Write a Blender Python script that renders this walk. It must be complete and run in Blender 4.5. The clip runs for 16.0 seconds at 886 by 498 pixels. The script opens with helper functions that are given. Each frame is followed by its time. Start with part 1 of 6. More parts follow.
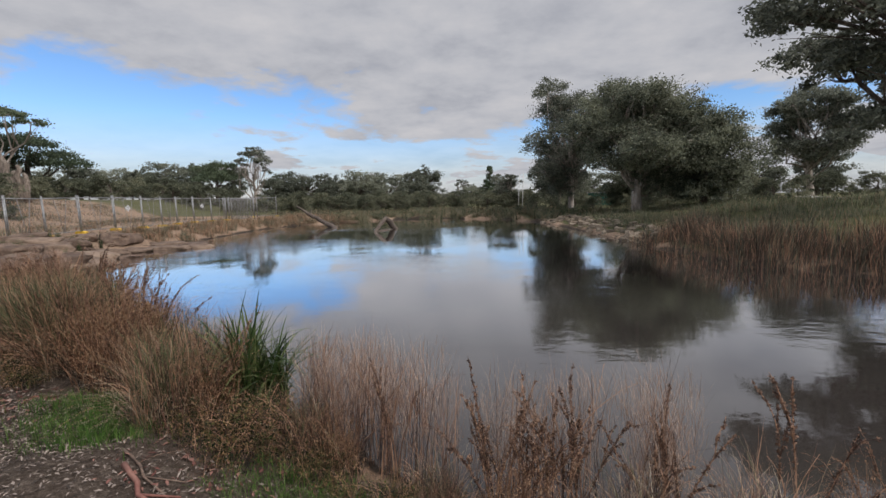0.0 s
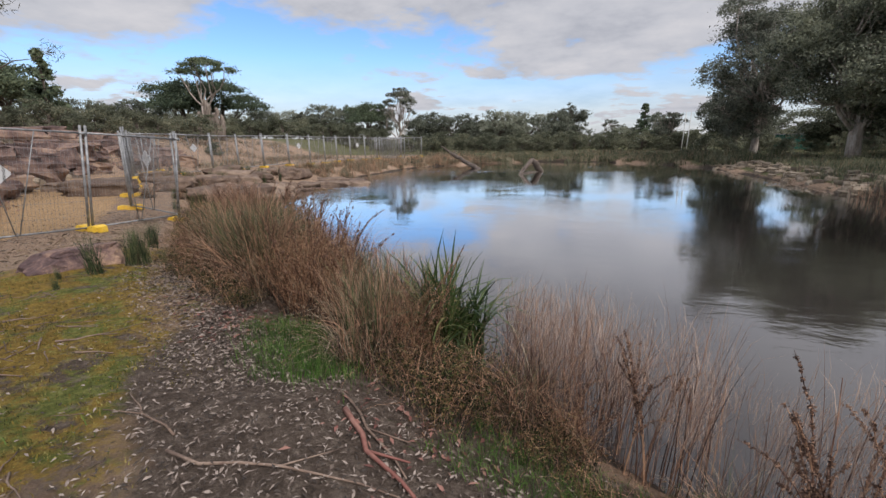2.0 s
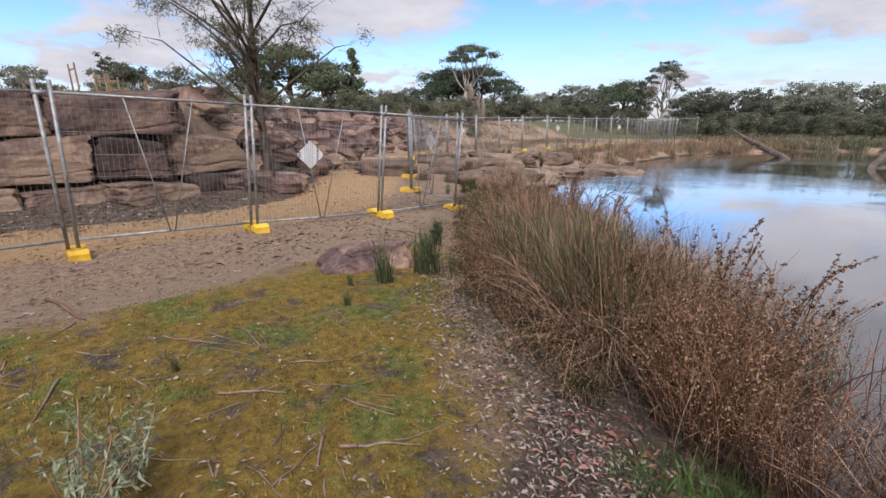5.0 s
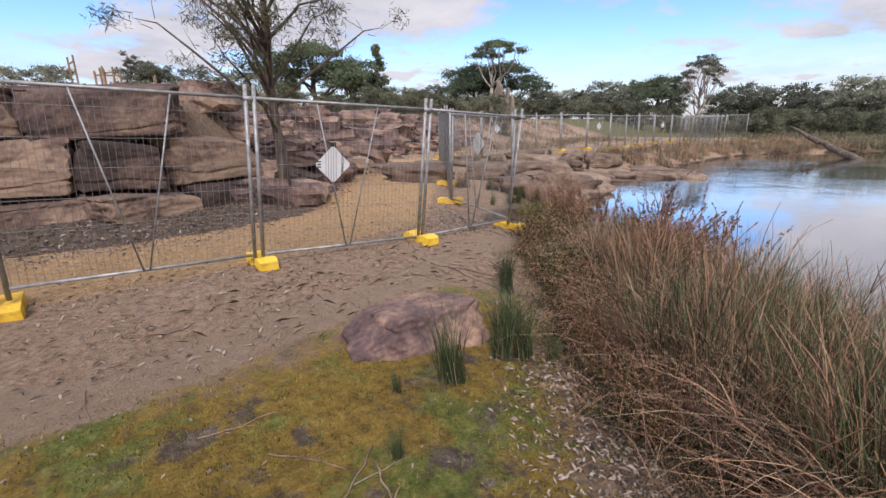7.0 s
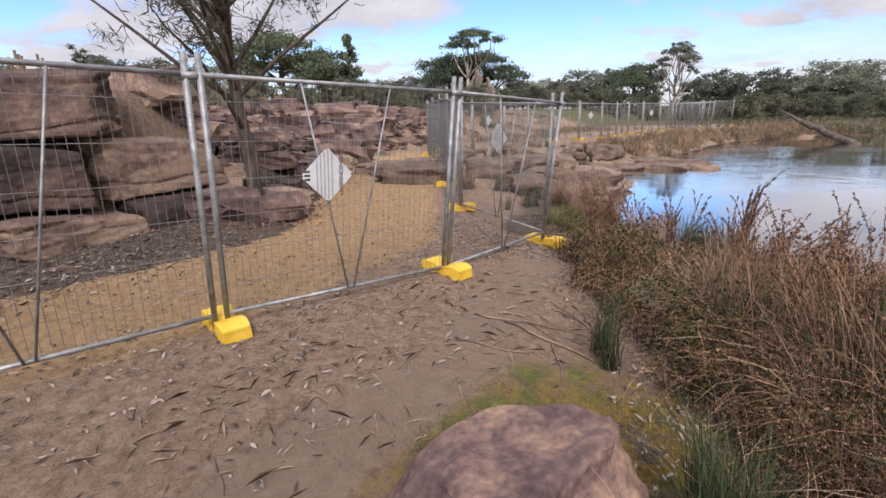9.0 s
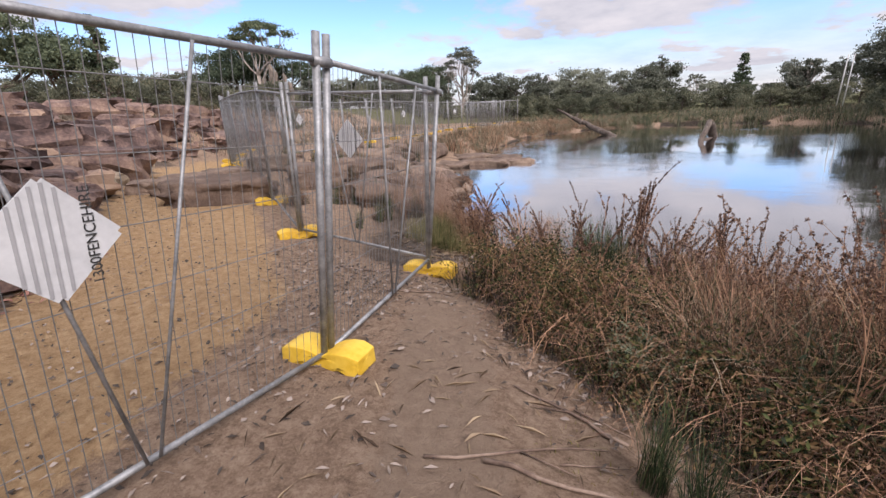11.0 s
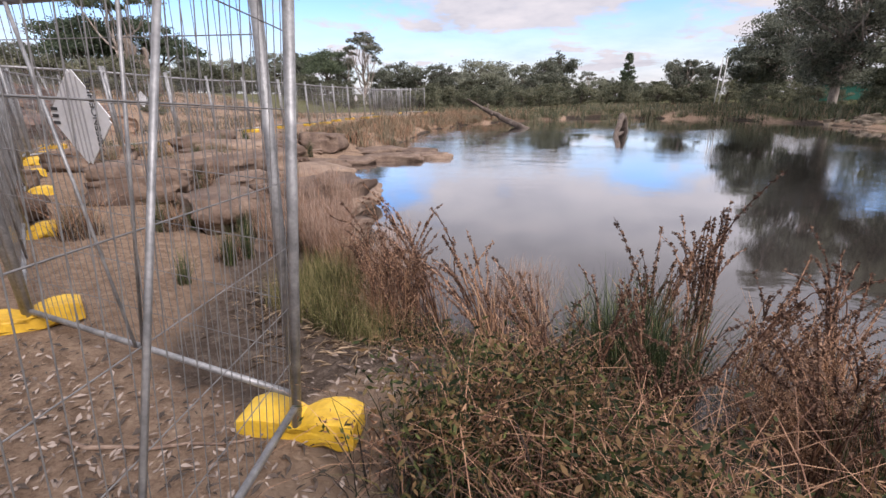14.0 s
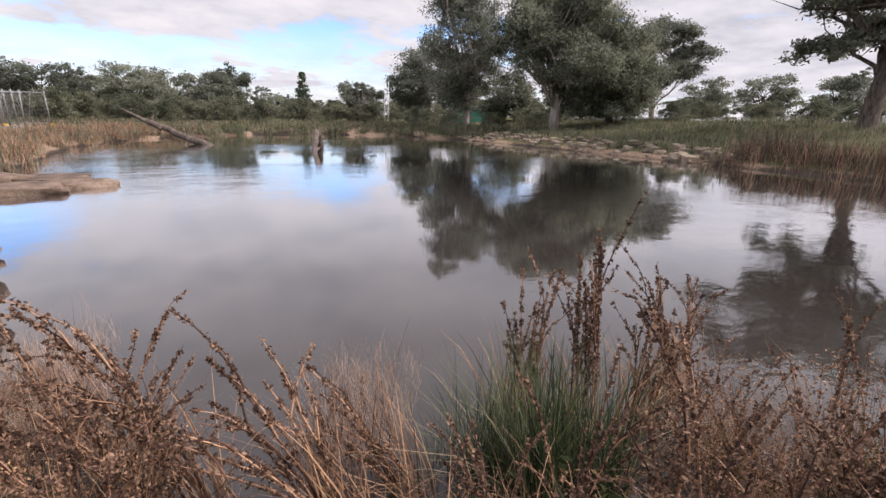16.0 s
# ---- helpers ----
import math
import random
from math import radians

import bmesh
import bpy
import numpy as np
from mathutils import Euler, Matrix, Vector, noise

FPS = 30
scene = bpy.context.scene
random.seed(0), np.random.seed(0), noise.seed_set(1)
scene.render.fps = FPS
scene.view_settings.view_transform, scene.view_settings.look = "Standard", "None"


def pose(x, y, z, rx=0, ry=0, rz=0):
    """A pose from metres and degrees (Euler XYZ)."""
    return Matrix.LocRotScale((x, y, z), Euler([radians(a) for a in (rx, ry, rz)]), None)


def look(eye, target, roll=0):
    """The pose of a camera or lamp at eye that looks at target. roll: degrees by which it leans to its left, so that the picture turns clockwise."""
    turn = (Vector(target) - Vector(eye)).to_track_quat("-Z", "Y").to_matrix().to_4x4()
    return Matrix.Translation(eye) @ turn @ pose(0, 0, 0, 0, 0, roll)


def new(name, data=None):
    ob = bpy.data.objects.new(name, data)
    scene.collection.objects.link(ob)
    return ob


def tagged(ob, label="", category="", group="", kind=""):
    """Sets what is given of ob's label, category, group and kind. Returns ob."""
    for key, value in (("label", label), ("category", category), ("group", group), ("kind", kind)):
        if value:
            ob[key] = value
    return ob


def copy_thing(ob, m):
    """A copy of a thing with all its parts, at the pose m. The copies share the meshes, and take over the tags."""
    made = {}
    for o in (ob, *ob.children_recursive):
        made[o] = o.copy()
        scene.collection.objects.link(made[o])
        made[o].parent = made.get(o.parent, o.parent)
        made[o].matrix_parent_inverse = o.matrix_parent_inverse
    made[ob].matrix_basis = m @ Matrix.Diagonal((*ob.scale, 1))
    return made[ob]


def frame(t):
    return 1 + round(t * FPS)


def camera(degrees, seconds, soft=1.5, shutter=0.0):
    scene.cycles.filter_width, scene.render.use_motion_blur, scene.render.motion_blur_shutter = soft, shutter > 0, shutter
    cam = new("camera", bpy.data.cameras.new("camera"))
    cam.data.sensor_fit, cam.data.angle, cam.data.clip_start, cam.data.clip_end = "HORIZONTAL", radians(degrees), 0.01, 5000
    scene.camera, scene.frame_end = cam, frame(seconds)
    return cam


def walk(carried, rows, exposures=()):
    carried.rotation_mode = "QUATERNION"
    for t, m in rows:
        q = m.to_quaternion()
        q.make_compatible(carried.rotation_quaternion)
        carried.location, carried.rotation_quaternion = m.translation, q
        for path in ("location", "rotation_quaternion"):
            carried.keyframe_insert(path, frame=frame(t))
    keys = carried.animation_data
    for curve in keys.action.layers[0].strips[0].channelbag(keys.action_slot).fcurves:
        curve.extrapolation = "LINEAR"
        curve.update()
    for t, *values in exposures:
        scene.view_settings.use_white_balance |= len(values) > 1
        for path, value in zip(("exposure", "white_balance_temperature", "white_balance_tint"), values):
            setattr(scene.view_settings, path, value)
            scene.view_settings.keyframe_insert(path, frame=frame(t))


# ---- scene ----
cam = camera(90.0, 16.0)
PATH = [
    (0, (1.32, -0.253, 1.886), (1.246, 1.733, 1.662), -1.1),
    (0.5, (1.175, -0.14, 1.837), (1.002, 1.823, 1.495), -0.9),
    (1, (0.91, 0.009, 1.817), (0.681, 1.956, 1.419), -0.3),
    (1.5, (0.677, 0.161, 1.791), (0.258, 2.068, 1.358), -0.4),
    (2, (0.394, 0.376, 1.768), (-0.249, 2.212, 1.303), -0.6),
    (2.5, (0.042, 0.58, 1.745), (-0.752, 2.353, 1.269), -0.4),
    (2.9, (-0.289, 0.743, 1.772), (-1.195, 2.459, 1.289), -0.3),
    (3, (-0.363, 0.784, 1.756), (-1.31, 2.478, 1.274), -0.6),
    (3.5, (-0.777, 1.018, 1.739), (-1.904, 2.59, 1.232), -0.7),
    (4, (-1.22, 1.249, 1.729), (-2.487, 2.7, 1.189), -0.5),
    (4.5, (-1.657, 1.474, 1.762), (-3.03, 2.827, 1.227), -0.8),
    (5, (-2.084, 1.727, 1.749), (-3.54, 2.994, 1.224), -0.7),
    (5.2, (-2.259, 1.82, 1.749), (-3.738, 3.06, 1.226), -0.5),
    (7.3, (-4.326, 2.779, 1.795), (-5.845, 3.964, 1.258), -0.9),
    (7.5, (-4.501, 2.863, 1.787), (-6.026, 4.039, 1.246), -0.9),
    (8, (-4.976, 3.066, 1.792), (-6.511, 4.227, 1.248), -0.7),
    (8.2, (-5.175, 3.131, 1.782), (-6.698, 4.304, 1.231), -0.8),
    (10.3, (-7.179, 3.869, 1.777), (-8.289, 5.427, 1.192), -3.3),
    (10.5, (-7.354, 4.015, 1.766), (-8.371, 5.631, 1.171), -3.0),
    (11, (-7.723, 4.394, 1.723), (-8.506, 6.136, 1.129), -2.6),
    (11.5, (-7.948, 4.866, 1.667), (-8.568, 6.672, 1.073), -2.5),
    (12, (-8.18, 5.363, 1.605), (-8.659, 7.205, 0.992), -2.2),
    (12.5, (-8.322, 5.809, 1.6), (-8.747, 7.663, 0.981), -2.0),
    (13, (-8.477, 6.321, 1.568), (-8.868, 8.177, 0.933), -1.4),
    (13.5, (-8.694, 6.843, 1.512), (-9.069, 8.699, 0.867), -1.0),
    (14, (-8.833, 7.274, 1.496), (-9.222, 9.128, 0.856), -1.0),
    (14.5, (-9.047, 7.683, 1.484), (-9.282, 9.569, 0.86), -0.4),
    (15, (-9.106, 8.099, 1.464), (-9.052, 10.002, 0.852), 0.2),
    (15.5, (-9.186, 8.54, 1.44), (-8.705, 10.383, 0.83), 0.8),
    (16, (-9.421, 8.782, 1.406), (-8.545, 10.486, 0.832), 1.1),
]
walk(cam, [(t, look(eye, target, roll)) for t, eye, target, roll in PATH],
     exposures=[(0, -0.14, 6550, 13), (1.5, 0.0, 6500, 14), (3, 0.12, 6450, 14), (5, 0.30, 6400, 17), (8, 0.34, 6450, 19), (12.5, 0.40, 6600, 21), (14.5, 0.47, 6650, 21), (16, 0.53, 6700, 20)])

# ---- light ----
SUN_TO = Vector((0.60, -0.42, 0.74)).normalized()
world = bpy.data.worlds.new("sky")
scene.world = world
world.use_nodes = True
wn, wl = world.node_tree.nodes, world.node_tree.links
wn.clear()


def wnode(kind, **kw):
    n = wn.new(kind)
    for k, v in kw.items():
        if k == "op":
            n.operation = v
        else:
            n.inputs[k].default_value = v
    return n


def wmath(op, a, b=None):
    n = wn.new("ShaderNodeMath")
    n.operation = op
    for i, v in enumerate((a, b)):
        if v is None:
            continue
        if isinstance(v, (int, float)):
            n.inputs[i].default_value = v
        else:
            wl.new(v, n.inputs[i])
    return n.outputs[0]


def wramp(src, stops):
    n = wn.new("ShaderNodeValToRGB")
    els = n.color_ramp.elements
    while len(els) < len(stops):
        els.new(0.5)
    for e, (p, c) in zip(els, stops):
        e.position = p
        e.color = (*c, 1) if len(c) == 3 else c
    wl.new(src, n.inputs[0])
    return n.outputs[0]


tc = wn.new("ShaderNodeTexCoord")
sep = wn.new("ShaderNodeSeparateXYZ")
wl.new(tc.outputs["Generated"], sep.inputs[0])
up = wmath("ADD", wmath("MAXIMUM", sep.outputs[2], 0.0), 0.16)
comb = wn.new("ShaderNodeCombineXYZ")
wl.new(wmath("DIVIDE", sep.outputs[0], up), comb.inputs[0])
wl.new(wmath("DIVIDE", sep.outputs[1], up), comb.inputs[1])
big = wnode("ShaderNodeTexNoise", Scale=0.62, Detail=7.0, Roughness=0.56, Distortion=0.25)
wl.new(comb.outputs[0], big.inputs["Vector"])
fine = wnode("ShaderNodeTexNoise", Scale=2.1, Detail=6.0, Roughness=0.6)
wl.new(comb.outputs[0], fine.inputs["Vector"])
# more open sky towards the west, more cloud towards the east
west = wmath("MULTIPLY", wmath("ADD", wmath("MULTIPLY", sep.outputs[0], 0.82), wmath("MULTIPLY", sep.outputs[1], -0.28)), 0.10)
high = wmath("MULTIPLY", wmath("SUBTRACT", sep.outputs[2], 0.2), 0.5)
cover = wmath("ADD", wmath("ADD", wmath("ADD", wmath("MULTIPLY", big.outputs[0], 0.75), wmath("MULTIPLY", fine.outputs[0], 0.25)), west), high)
cloud_mask = wramp(cover, ((0.39, (0, 0, 0)), (0.45, (1, 1, 1))))
haze = wramp(sep.outputs[2], ((0.0, (0.97, 0.97, 0.97)), (0.06, (0.72, 0.72, 0.72)), (0.17, (0, 0, 0))))
mask = wmath("MAXIMUM", cloud_mask, haze)
cloud_col = wramp(fine.outputs[0], ((0.30, (0.47, 0.50, 0.56)), (0.50, (0.63, 0.655, 0.70)), (0.68, (0.74, 0.75, 0.775))))
sky_tex = wn.new("ShaderNodeTexSky")
sky_tex.sky_type, sky_tex.sun_disc = "NISHITA", False
sky_tex.sun_elevation, sky_tex.sun_rotation = math.asin(SUN_TO.z), math.atan2(SUN_TO.x, SUN_TO.y)
sky_tex.ozone_density, sky_tex.dust_density = 5.0, 0.0
bg_sky = wnode("ShaderNodeBackground", Strength=0.14)
deep = wn.new("ShaderNodeHueSaturation")
deep.inputs["Saturation"].default_value = 1.12
deep.inputs["Value"].default_value = 1.25
deep.inputs["Hue"].default_value = 0.503
wl.new(sky_tex.outputs[0], deep.inputs["Color"])
wl.new(deep.outputs[0], bg_sky.inputs[0])
bg_cloud = wnode("ShaderNodeBackground", Strength=0.85)
wl.new(cloud_col, bg_cloud.inputs[0])
# an overcast sky is brightest overhead
zen = wn.new("ShaderNodeMapRange")
zen.inputs[1].default_value, zen.inputs[2].default_value, zen.inputs[3].default_value, zen.inputs[4].default_value = 0.40, 0.9, 0.84, 1.3
wl.new(sep.outputs[2], zen.inputs[0])
wl.new(zen.outputs[0], bg_cloud.inputs[1])
mixw = wn.new("ShaderNodeMixShader")
wl.new(mask, mixw.inputs[0])
wl.new(bg_sky.outputs[0], mixw.inputs[1])
wl.new(bg_cloud.outputs[0], mixw.inputs[2])
wo = wn.new("ShaderNodeOutputWorld")
wl.new(mixw.outputs[0], wo.inputs[0])
sun_data = bpy.data.lights.new("sun", "SUN")
sun_data.energy, sun_data.angle, sun_data.color = 3.1, radians(25), (1.0, 0.97, 0.93)
sun = new("sun", sun_data)
sun.matrix_world = look(SUN_TO * 50, (0, 0, 0))


# ---- materials ----
def ramp_node(nt, src, stops):
    n = nt.nodes.new("ShaderNodeValToRGB")
    els = n.color_ramp.elements
    while len(els) < len(stops):
        els.new(0.5)
    for e, (p, c) in zip(els, stops):
        e.position, e.color = p, (*c, 1)
    nt.links.new(src, n.inputs[0])
    return n.outputs[0]


def mix_node(nt, fac, a, b, mode="MIX"):
    n = nt.nodes.new("ShaderNodeMix")
    n.data_type, n.blend_type = "RGBA", mode
    for sock, v in ((n.inputs[0], fac), (n.inputs[6], a), (n.inputs[7], b)):
        if isinstance(v, (int, float)):
            sock.default_value = v
        elif isinstance(v, tuple):
            sock.default_value = (*v, 1)
        else:
            nt.links.new(v, sock)
    return n.outputs[2]


def noise_node(nt, scale, detail=4.0, rough=0.6, stretch=None, coords=None):
    n = nt.nodes.new("ShaderNodeTexNoise")
    n.inputs["Scale"].default_value, n.inputs["Detail"].default_value, n.inputs["Roughness"].default_value = scale, detail, rough
    if coords is not None:
        if stretch:
            m = nt.nodes.new("ShaderNodeMapping")
            m.inputs["Scale"].default_value = stretch
            nt.links.new(coords, m.inputs[0])
            coords = m.outputs[0]
        nt.links.new(coords, n.inputs["Vector"])
    return n.outputs[0]


def material(name, stops, rough=0.8, scale=3.0, fine=25.0, bump=0.3, metal=0.0, island=0.0, objvar=0.0, stretch=None, trans=0.0, depth=0.02):
    """Two scales of noise between the stops' colours; island: variation piece by piece; objvar: object by object; trans: light through leaves."""
    m = bpy.data.materials.new(name)
    m.use_nodes = True
    nt = m.node_tree
    b = nt.nodes["Principled BSDF"]
    geo = nt.nodes.new("ShaderNodeNewGeometry")
    tcn = nt.nodes.new("ShaderNodeTexCoord")
    co = tcn.outputs["Object"]
    n1 = noise_node(nt, scale, 4, 0.6, stretch, co)
    n2 = noise_node(nt, fine, 3, 0.6, stretch, co)
    mm = nt.nodes.new("ShaderNodeMath")
    mm.operation = "MULTIPLY_ADD"
    nt.links.new(n2, mm.inputs[0])
    mm.inputs[1].default_value = 0.45
    nt.links.new(n1, mm.inputs[2])
    f = mm.outputs[0]
    for src, amount in ((geo.outputs["Random Per Island"], island), (None, objvar)):
        if amount:
            if src is None:
                oi = nt.nodes.new("ShaderNodeObjectInfo")
                src = oi.outputs["Random"]
            k = nt.nodes.new("ShaderNodeMath")
            k.operation = "MULTIPLY_ADD"
            k.inputs[1].default_value = amount
            nt.links.new(src, k.inputs[0])
            sub = nt.nodes.new("ShaderNodeMath")
            sub.operation = "SUBTRACT"
            nt.links.new(f, sub.inputs[0])
            sub.inputs[1].default_value = amount * 0.5
            nt.links.new(sub.outputs[0], k.inputs[2])
            f = k.outputs[0]
    span = [(0.53 + 0.40 * i / max(1, len(stops) - 1), c) for i, c in enumerate(stops)]
    col = ramp_node(nt, f, span)
    nt.links.new(col, b.inputs["Base Color"])
    b.inputs["Roughness"].default_value, b.inputs["Metallic"].default_value = rough, metal
    if bump:
        bn = nt.nodes.new("ShaderNodeBump")
        bn.inputs["Strength"].default_value, bn.inputs["Distance"].default_value = bump, depth
        nt.links.new(f, bn.inputs["Height"])
        nt.links.new(bn.outputs[0], b.inputs["Normal"])
    if trans:
        out = nt.nodes["Material Output"]
        tr = nt.nodes.new("ShaderNodeBsdfTranslucent")
        nt.links.new(col, tr.inputs[0])
        mx = nt.nodes.new("ShaderNodeMixShader")
        mx.inputs[0].default_value = trans
        nt.links.new(b.outputs[0], mx.inputs[1])
        nt.links.new(tr.outputs[0], mx.inputs[2])
        nt.links.new(mx.outputs[0], out.inputs[0])
        b.inputs["Specular IOR Level"].default_value = 0.25
    return m


M = {}
M["rock"] = material("sandstone", ((0.060, 0.039, 0.036), (0.132, 0.085, 0.073), (0.218, 0.145, 0.114), (0.335, 0.232, 0.165)), 0.9, 1.3, 14, 0.6, objvar=0.35, depth=0.05)
M["rock_wall"] = material("dark sandstone", ((0.026, 0.016, 0.014), (0.066, 0.041, 0.034), (0.122, 0.078, 0.060), (0.22, 0.15, 0.105)), 0.9, 1.1, 12, 0.7, objvar=0.4, depth=0.05)
M["rock_purple"] = material("purple sandstone", ((0.045, 0.026, 0.026), (0.100, 0.060, 0.056), (0.20, 0.125, 0.096), (0.36, 0.235, 0.15)), 0.85, 1.7, 16, 0.7, depth=0.03)
M["rock_tan"] = material("tan sandstone", ((0.095, 0.063, 0.047), (0.165, 0.115, 0.085), (0.26, 0.19, 0.14)), 0.92, 2.4, 22, 0.8, objvar=0.3, depth=0.05)
M["rock_pale"] = material("pale stone", ((0.12, 0.095, 0.07), (0.23, 0.18, 0.13), (0.34, 0.275, 0.20)), 0.9, 2.0, 18, 0.5, objvar=0.4, depth=0.04)
M["steel"] = material("galvanised steel", ((0.17, 0.175, 0.18), (0.27, 0.275, 0.28), (0.38, 0.385, 0.39)), 0.55, 8, 60, 0.05, metal=0.5)
M["wire"] = material("galvanised wire", ((0.15, 0.15, 0.15), (0.27, 0.27, 0.27)), 0.55, 8, 60, 0.0, metal=0.5)
M["yellow"] = material("yellow plastic", ((0.48, 0.28, 0.02), (0.66, 0.41, 0.03), (0.74, 0.49, 0.06)), 0.55, 3, 30, 0.15, objvar=0.25)
M["sign"] = material("white corrugated plastic sign", ((0.48, 0.49, 0.50), (0.64, 0.65, 0.66)), 0.6, 3, 30, 0.05)
M["ink"] = material("black print", ((0.02, 0.02, 0.02), (0.04, 0.04, 0.04)), 0.7, 3, 30, 0.0)
M["ink_grey"] = material("faded grey print", ((0.30, 0.30, 0.31), (0.38, 0.38, 0.39)), 0.7, 3, 30, 0.0)
M["bark"] = material("grey brown bark", ((0.035, 0.026, 0.02), (0.09, 0.07, 0.055), (0.17, 0.14, 0.115)), 0.95, 2.0, 12, 0.7, stretch=(4, 4, 0.7), depth=0.06)
M["bark_pale"] = material("pale gum bark", ((0.15, 0.12, 0.10), (0.33, 0.28, 0.24), (0.50, 0.45, 0.40)), 0.8, 1.2, 8, 0.3, stretch=(3, 3, 0.6))
M["grey_dead"] = material("grey dead trunk", ((0.075, 0.058, 0.046), (0.17, 0.138, 0.112), (0.29, 0.245, 0.205)), 0.9, 2.0, 14, 0.5, stretch=(4, 4, 0.8), depth=0.04)
M["deadwood"] = material("weathered dead wood", ((0.042, 0.030, 0.024), (0.102, 0.078, 0.063), (0.180, 0.150, 0.126)), 0.9, 2.0, 14, 0.6, stretch=(4, 4, 0.8), depth=0.05)
M["timber"] = material("raw hardwood stake", ((0.13, 0.085, 0.045), (0.22, 0.15, 0.085), (0.32, 0.23, 0.14)), 0.8, 4, 40, 0.2, stretch=(6, 6, 0.6))
# lighter than the leaf itself: haze over the water is in the colour
M["oakleaf"] = material("evergreen leaves lifted for haze", ((0.085, 0.096, 0.070), (0.195, 0.212, 0.154), (0.31, 0.325, 0.23)), 0.55, 0.35, 2.5, 0, island=0.5, trans=0.5)
M["gumleaf"] = material("grey green gum leaves", ((0.098, 0.108, 0.086), (0.185, 0.200, 0.158), (0.29, 0.302, 0.235)), 0.5, 0.35, 2.5, 0, island=0.45, trans=0.5)
# distance haze is mixed into this pale grey-green base colour
M["farleaf"] = material("woodland leaves paled by haze", ((0.120, 0.132, 0.102), (0.22, 0.238, 0.185), (0.33, 0.342, 0.262)), 0.6, 0.2, 1.5, 0, island=0.4, objvar=0.45, trans=0.45)
M["pineleaf"] = material("dark conifer needles", ((0.055, 0.078, 0.050), (0.105, 0.136, 0.085), (0.17, 0.205, 0.12)), 0.6, 0.3, 2, 0, island=0.35, objvar=0.25, trans=0.3)
M["caleaf"] = material("sheoak needles", ((0.043, 0.049, 0.026), (0.086, 0.086, 0.046), (0.137, 0.122, 0.065)), 0.6, 0.5, 3, 0, island=0.5, trans=0.3)
M["shrub"] = material("shrub leaves", ((0.088, 0.098, 0.066), (0.160, 0.170, 0.115), (0.25, 0.25, 0.168)), 0.6, 0.5, 3, 0, island=0.5, objvar=0.4, trans=0.4)
M["tan"] = material("dry tan grass", ((0.075, 0.050, 0.034), (0.22, 0.155, 0.102), (0.45, 0.345, 0.235)), 0.8, 0.8, 6, 0, island=0.75, objvar=0.3, trans=0.25)
M["plume"] = material("pinkish plumes", ((0.28, 0.18, 0.13), (0.42, 0.30, 0.23), (0.54, 0.42, 0.34)), 0.85, 1.0, 8, 0, island=0.6, trans=0.3)
M["straw"] = material("pale straw", ((0.221, 0.162, 0.102), (0.357, 0.281, 0.187), (0.493, 0.416, 0.306)), 0.7, 1.0, 8, 0, island=0.6, trans=0.15)
M["brown"] = material("dead brown stems", ((0.065, 0.036, 0.026), (0.245, 0.132, 0.090), (0.52, 0.31, 0.195)), 0.85, 1.0, 8, 0, island=0.75, objvar=0.3, trans=0.15)
M["russet"] = material("russet dry weed", ((0.075, 0.036, 0.020), (0.27, 0.142, 0.082), (0.46, 0.285, 0.17)), 0.85, 1.0, 8, 0, island=0.7, objvar=0.3, trans=0.25)
M["dark"] = material("dark seed heads", ((0.055, 0.032, 0.024), (0.15, 0.088, 0.062), (0.29, 0.18, 0.12)), 0.9, 3, 20, 0, island=0.5, trans=0.05)
M["rush"] = material("green rush", ((0.022, 0.036, 0.018), (0.060, 0.088, 0.036), (0.145, 0.170, 0.078)), 0.6, 0.8, 6, 0, island=0.65, objvar=0.3, trans=0.25)
# old growth, coloured extra dark to stand for shade between the stems
M["thatch"] = material("old thatch with gap shade", ((0.018, 0.013, 0.010), (0.048, 0.034, 0.025), (0.11, 0.080, 0.058)), 0.9, 1.5, 10, 0, island=0.7, objvar=0.2)
M["redstem"] = material("red brown bare twigs", ((0.060, 0.030, 0.025), (0.130, 0.062, 0.050), (0.25, 0.130, 0.095)), 0.8, 2, 14, 0, island=0.6)
M["flax"] = material("strap leaves", ((0.03, 0.055, 0.018), (0.07, 0.11, 0.035), (0.16, 0.19, 0.07)), 0.4, 1.5, 8, 0, island=0.55, trans=0.25)
M["lush"] = material("lush green grass", ((0.033, 0.077, 0.013), (0.066, 0.143, 0.024), (0.132, 0.220, 0.050)), 0.6, 1.5, 8, 0, island=0.5, trans=0.35)
M["mossblade"] = material("moss and short turf", ((0.035, 0.035, 0.008), (0.12, 0.095, 0.018), (0.23, 0.155, 0.03), (0.18, 0.165, 0.03), (0.32, 0.27, 0.09)), 0.8, 1.2, 8, 0, island=0.5, trans=0.3)
M["silver"] = material("grey green saltbush", ((0.13, 0.16, 0.10), (0.22, 0.26, 0.17), (0.33, 0.36, 0.24)), 0.8, 3, 12, 0, island=0.5, trans=0.25)
M["bramble"] = material("bramble leaves", ((0.014, 0.022, 0.008), (0.046, 0.062, 0.020), (0.125, 0.140, 0.046), (0.20, 0.125, 0.060)), 0.7, 1.5, 9, 0, island=0.95, trans=0.3)
M["litter"] = material("fallen gum leaves", ((0.040, 0.029, 0.022), (0.095, 0.069, 0.054), (0.165, 0.126, 0.102), (0.29, 0.235, 0.198)), 0.75, 1.0, 20, 0, island=1.0)
M["bankgrass"] = material("yellowing bank grass", ((0.045, 0.050, 0.018), (0.125, 0.128, 0.042), (0.31, 0.265, 0.125)), 0.7, 1.5, 8, 0, island=0.7, trans=0.3)
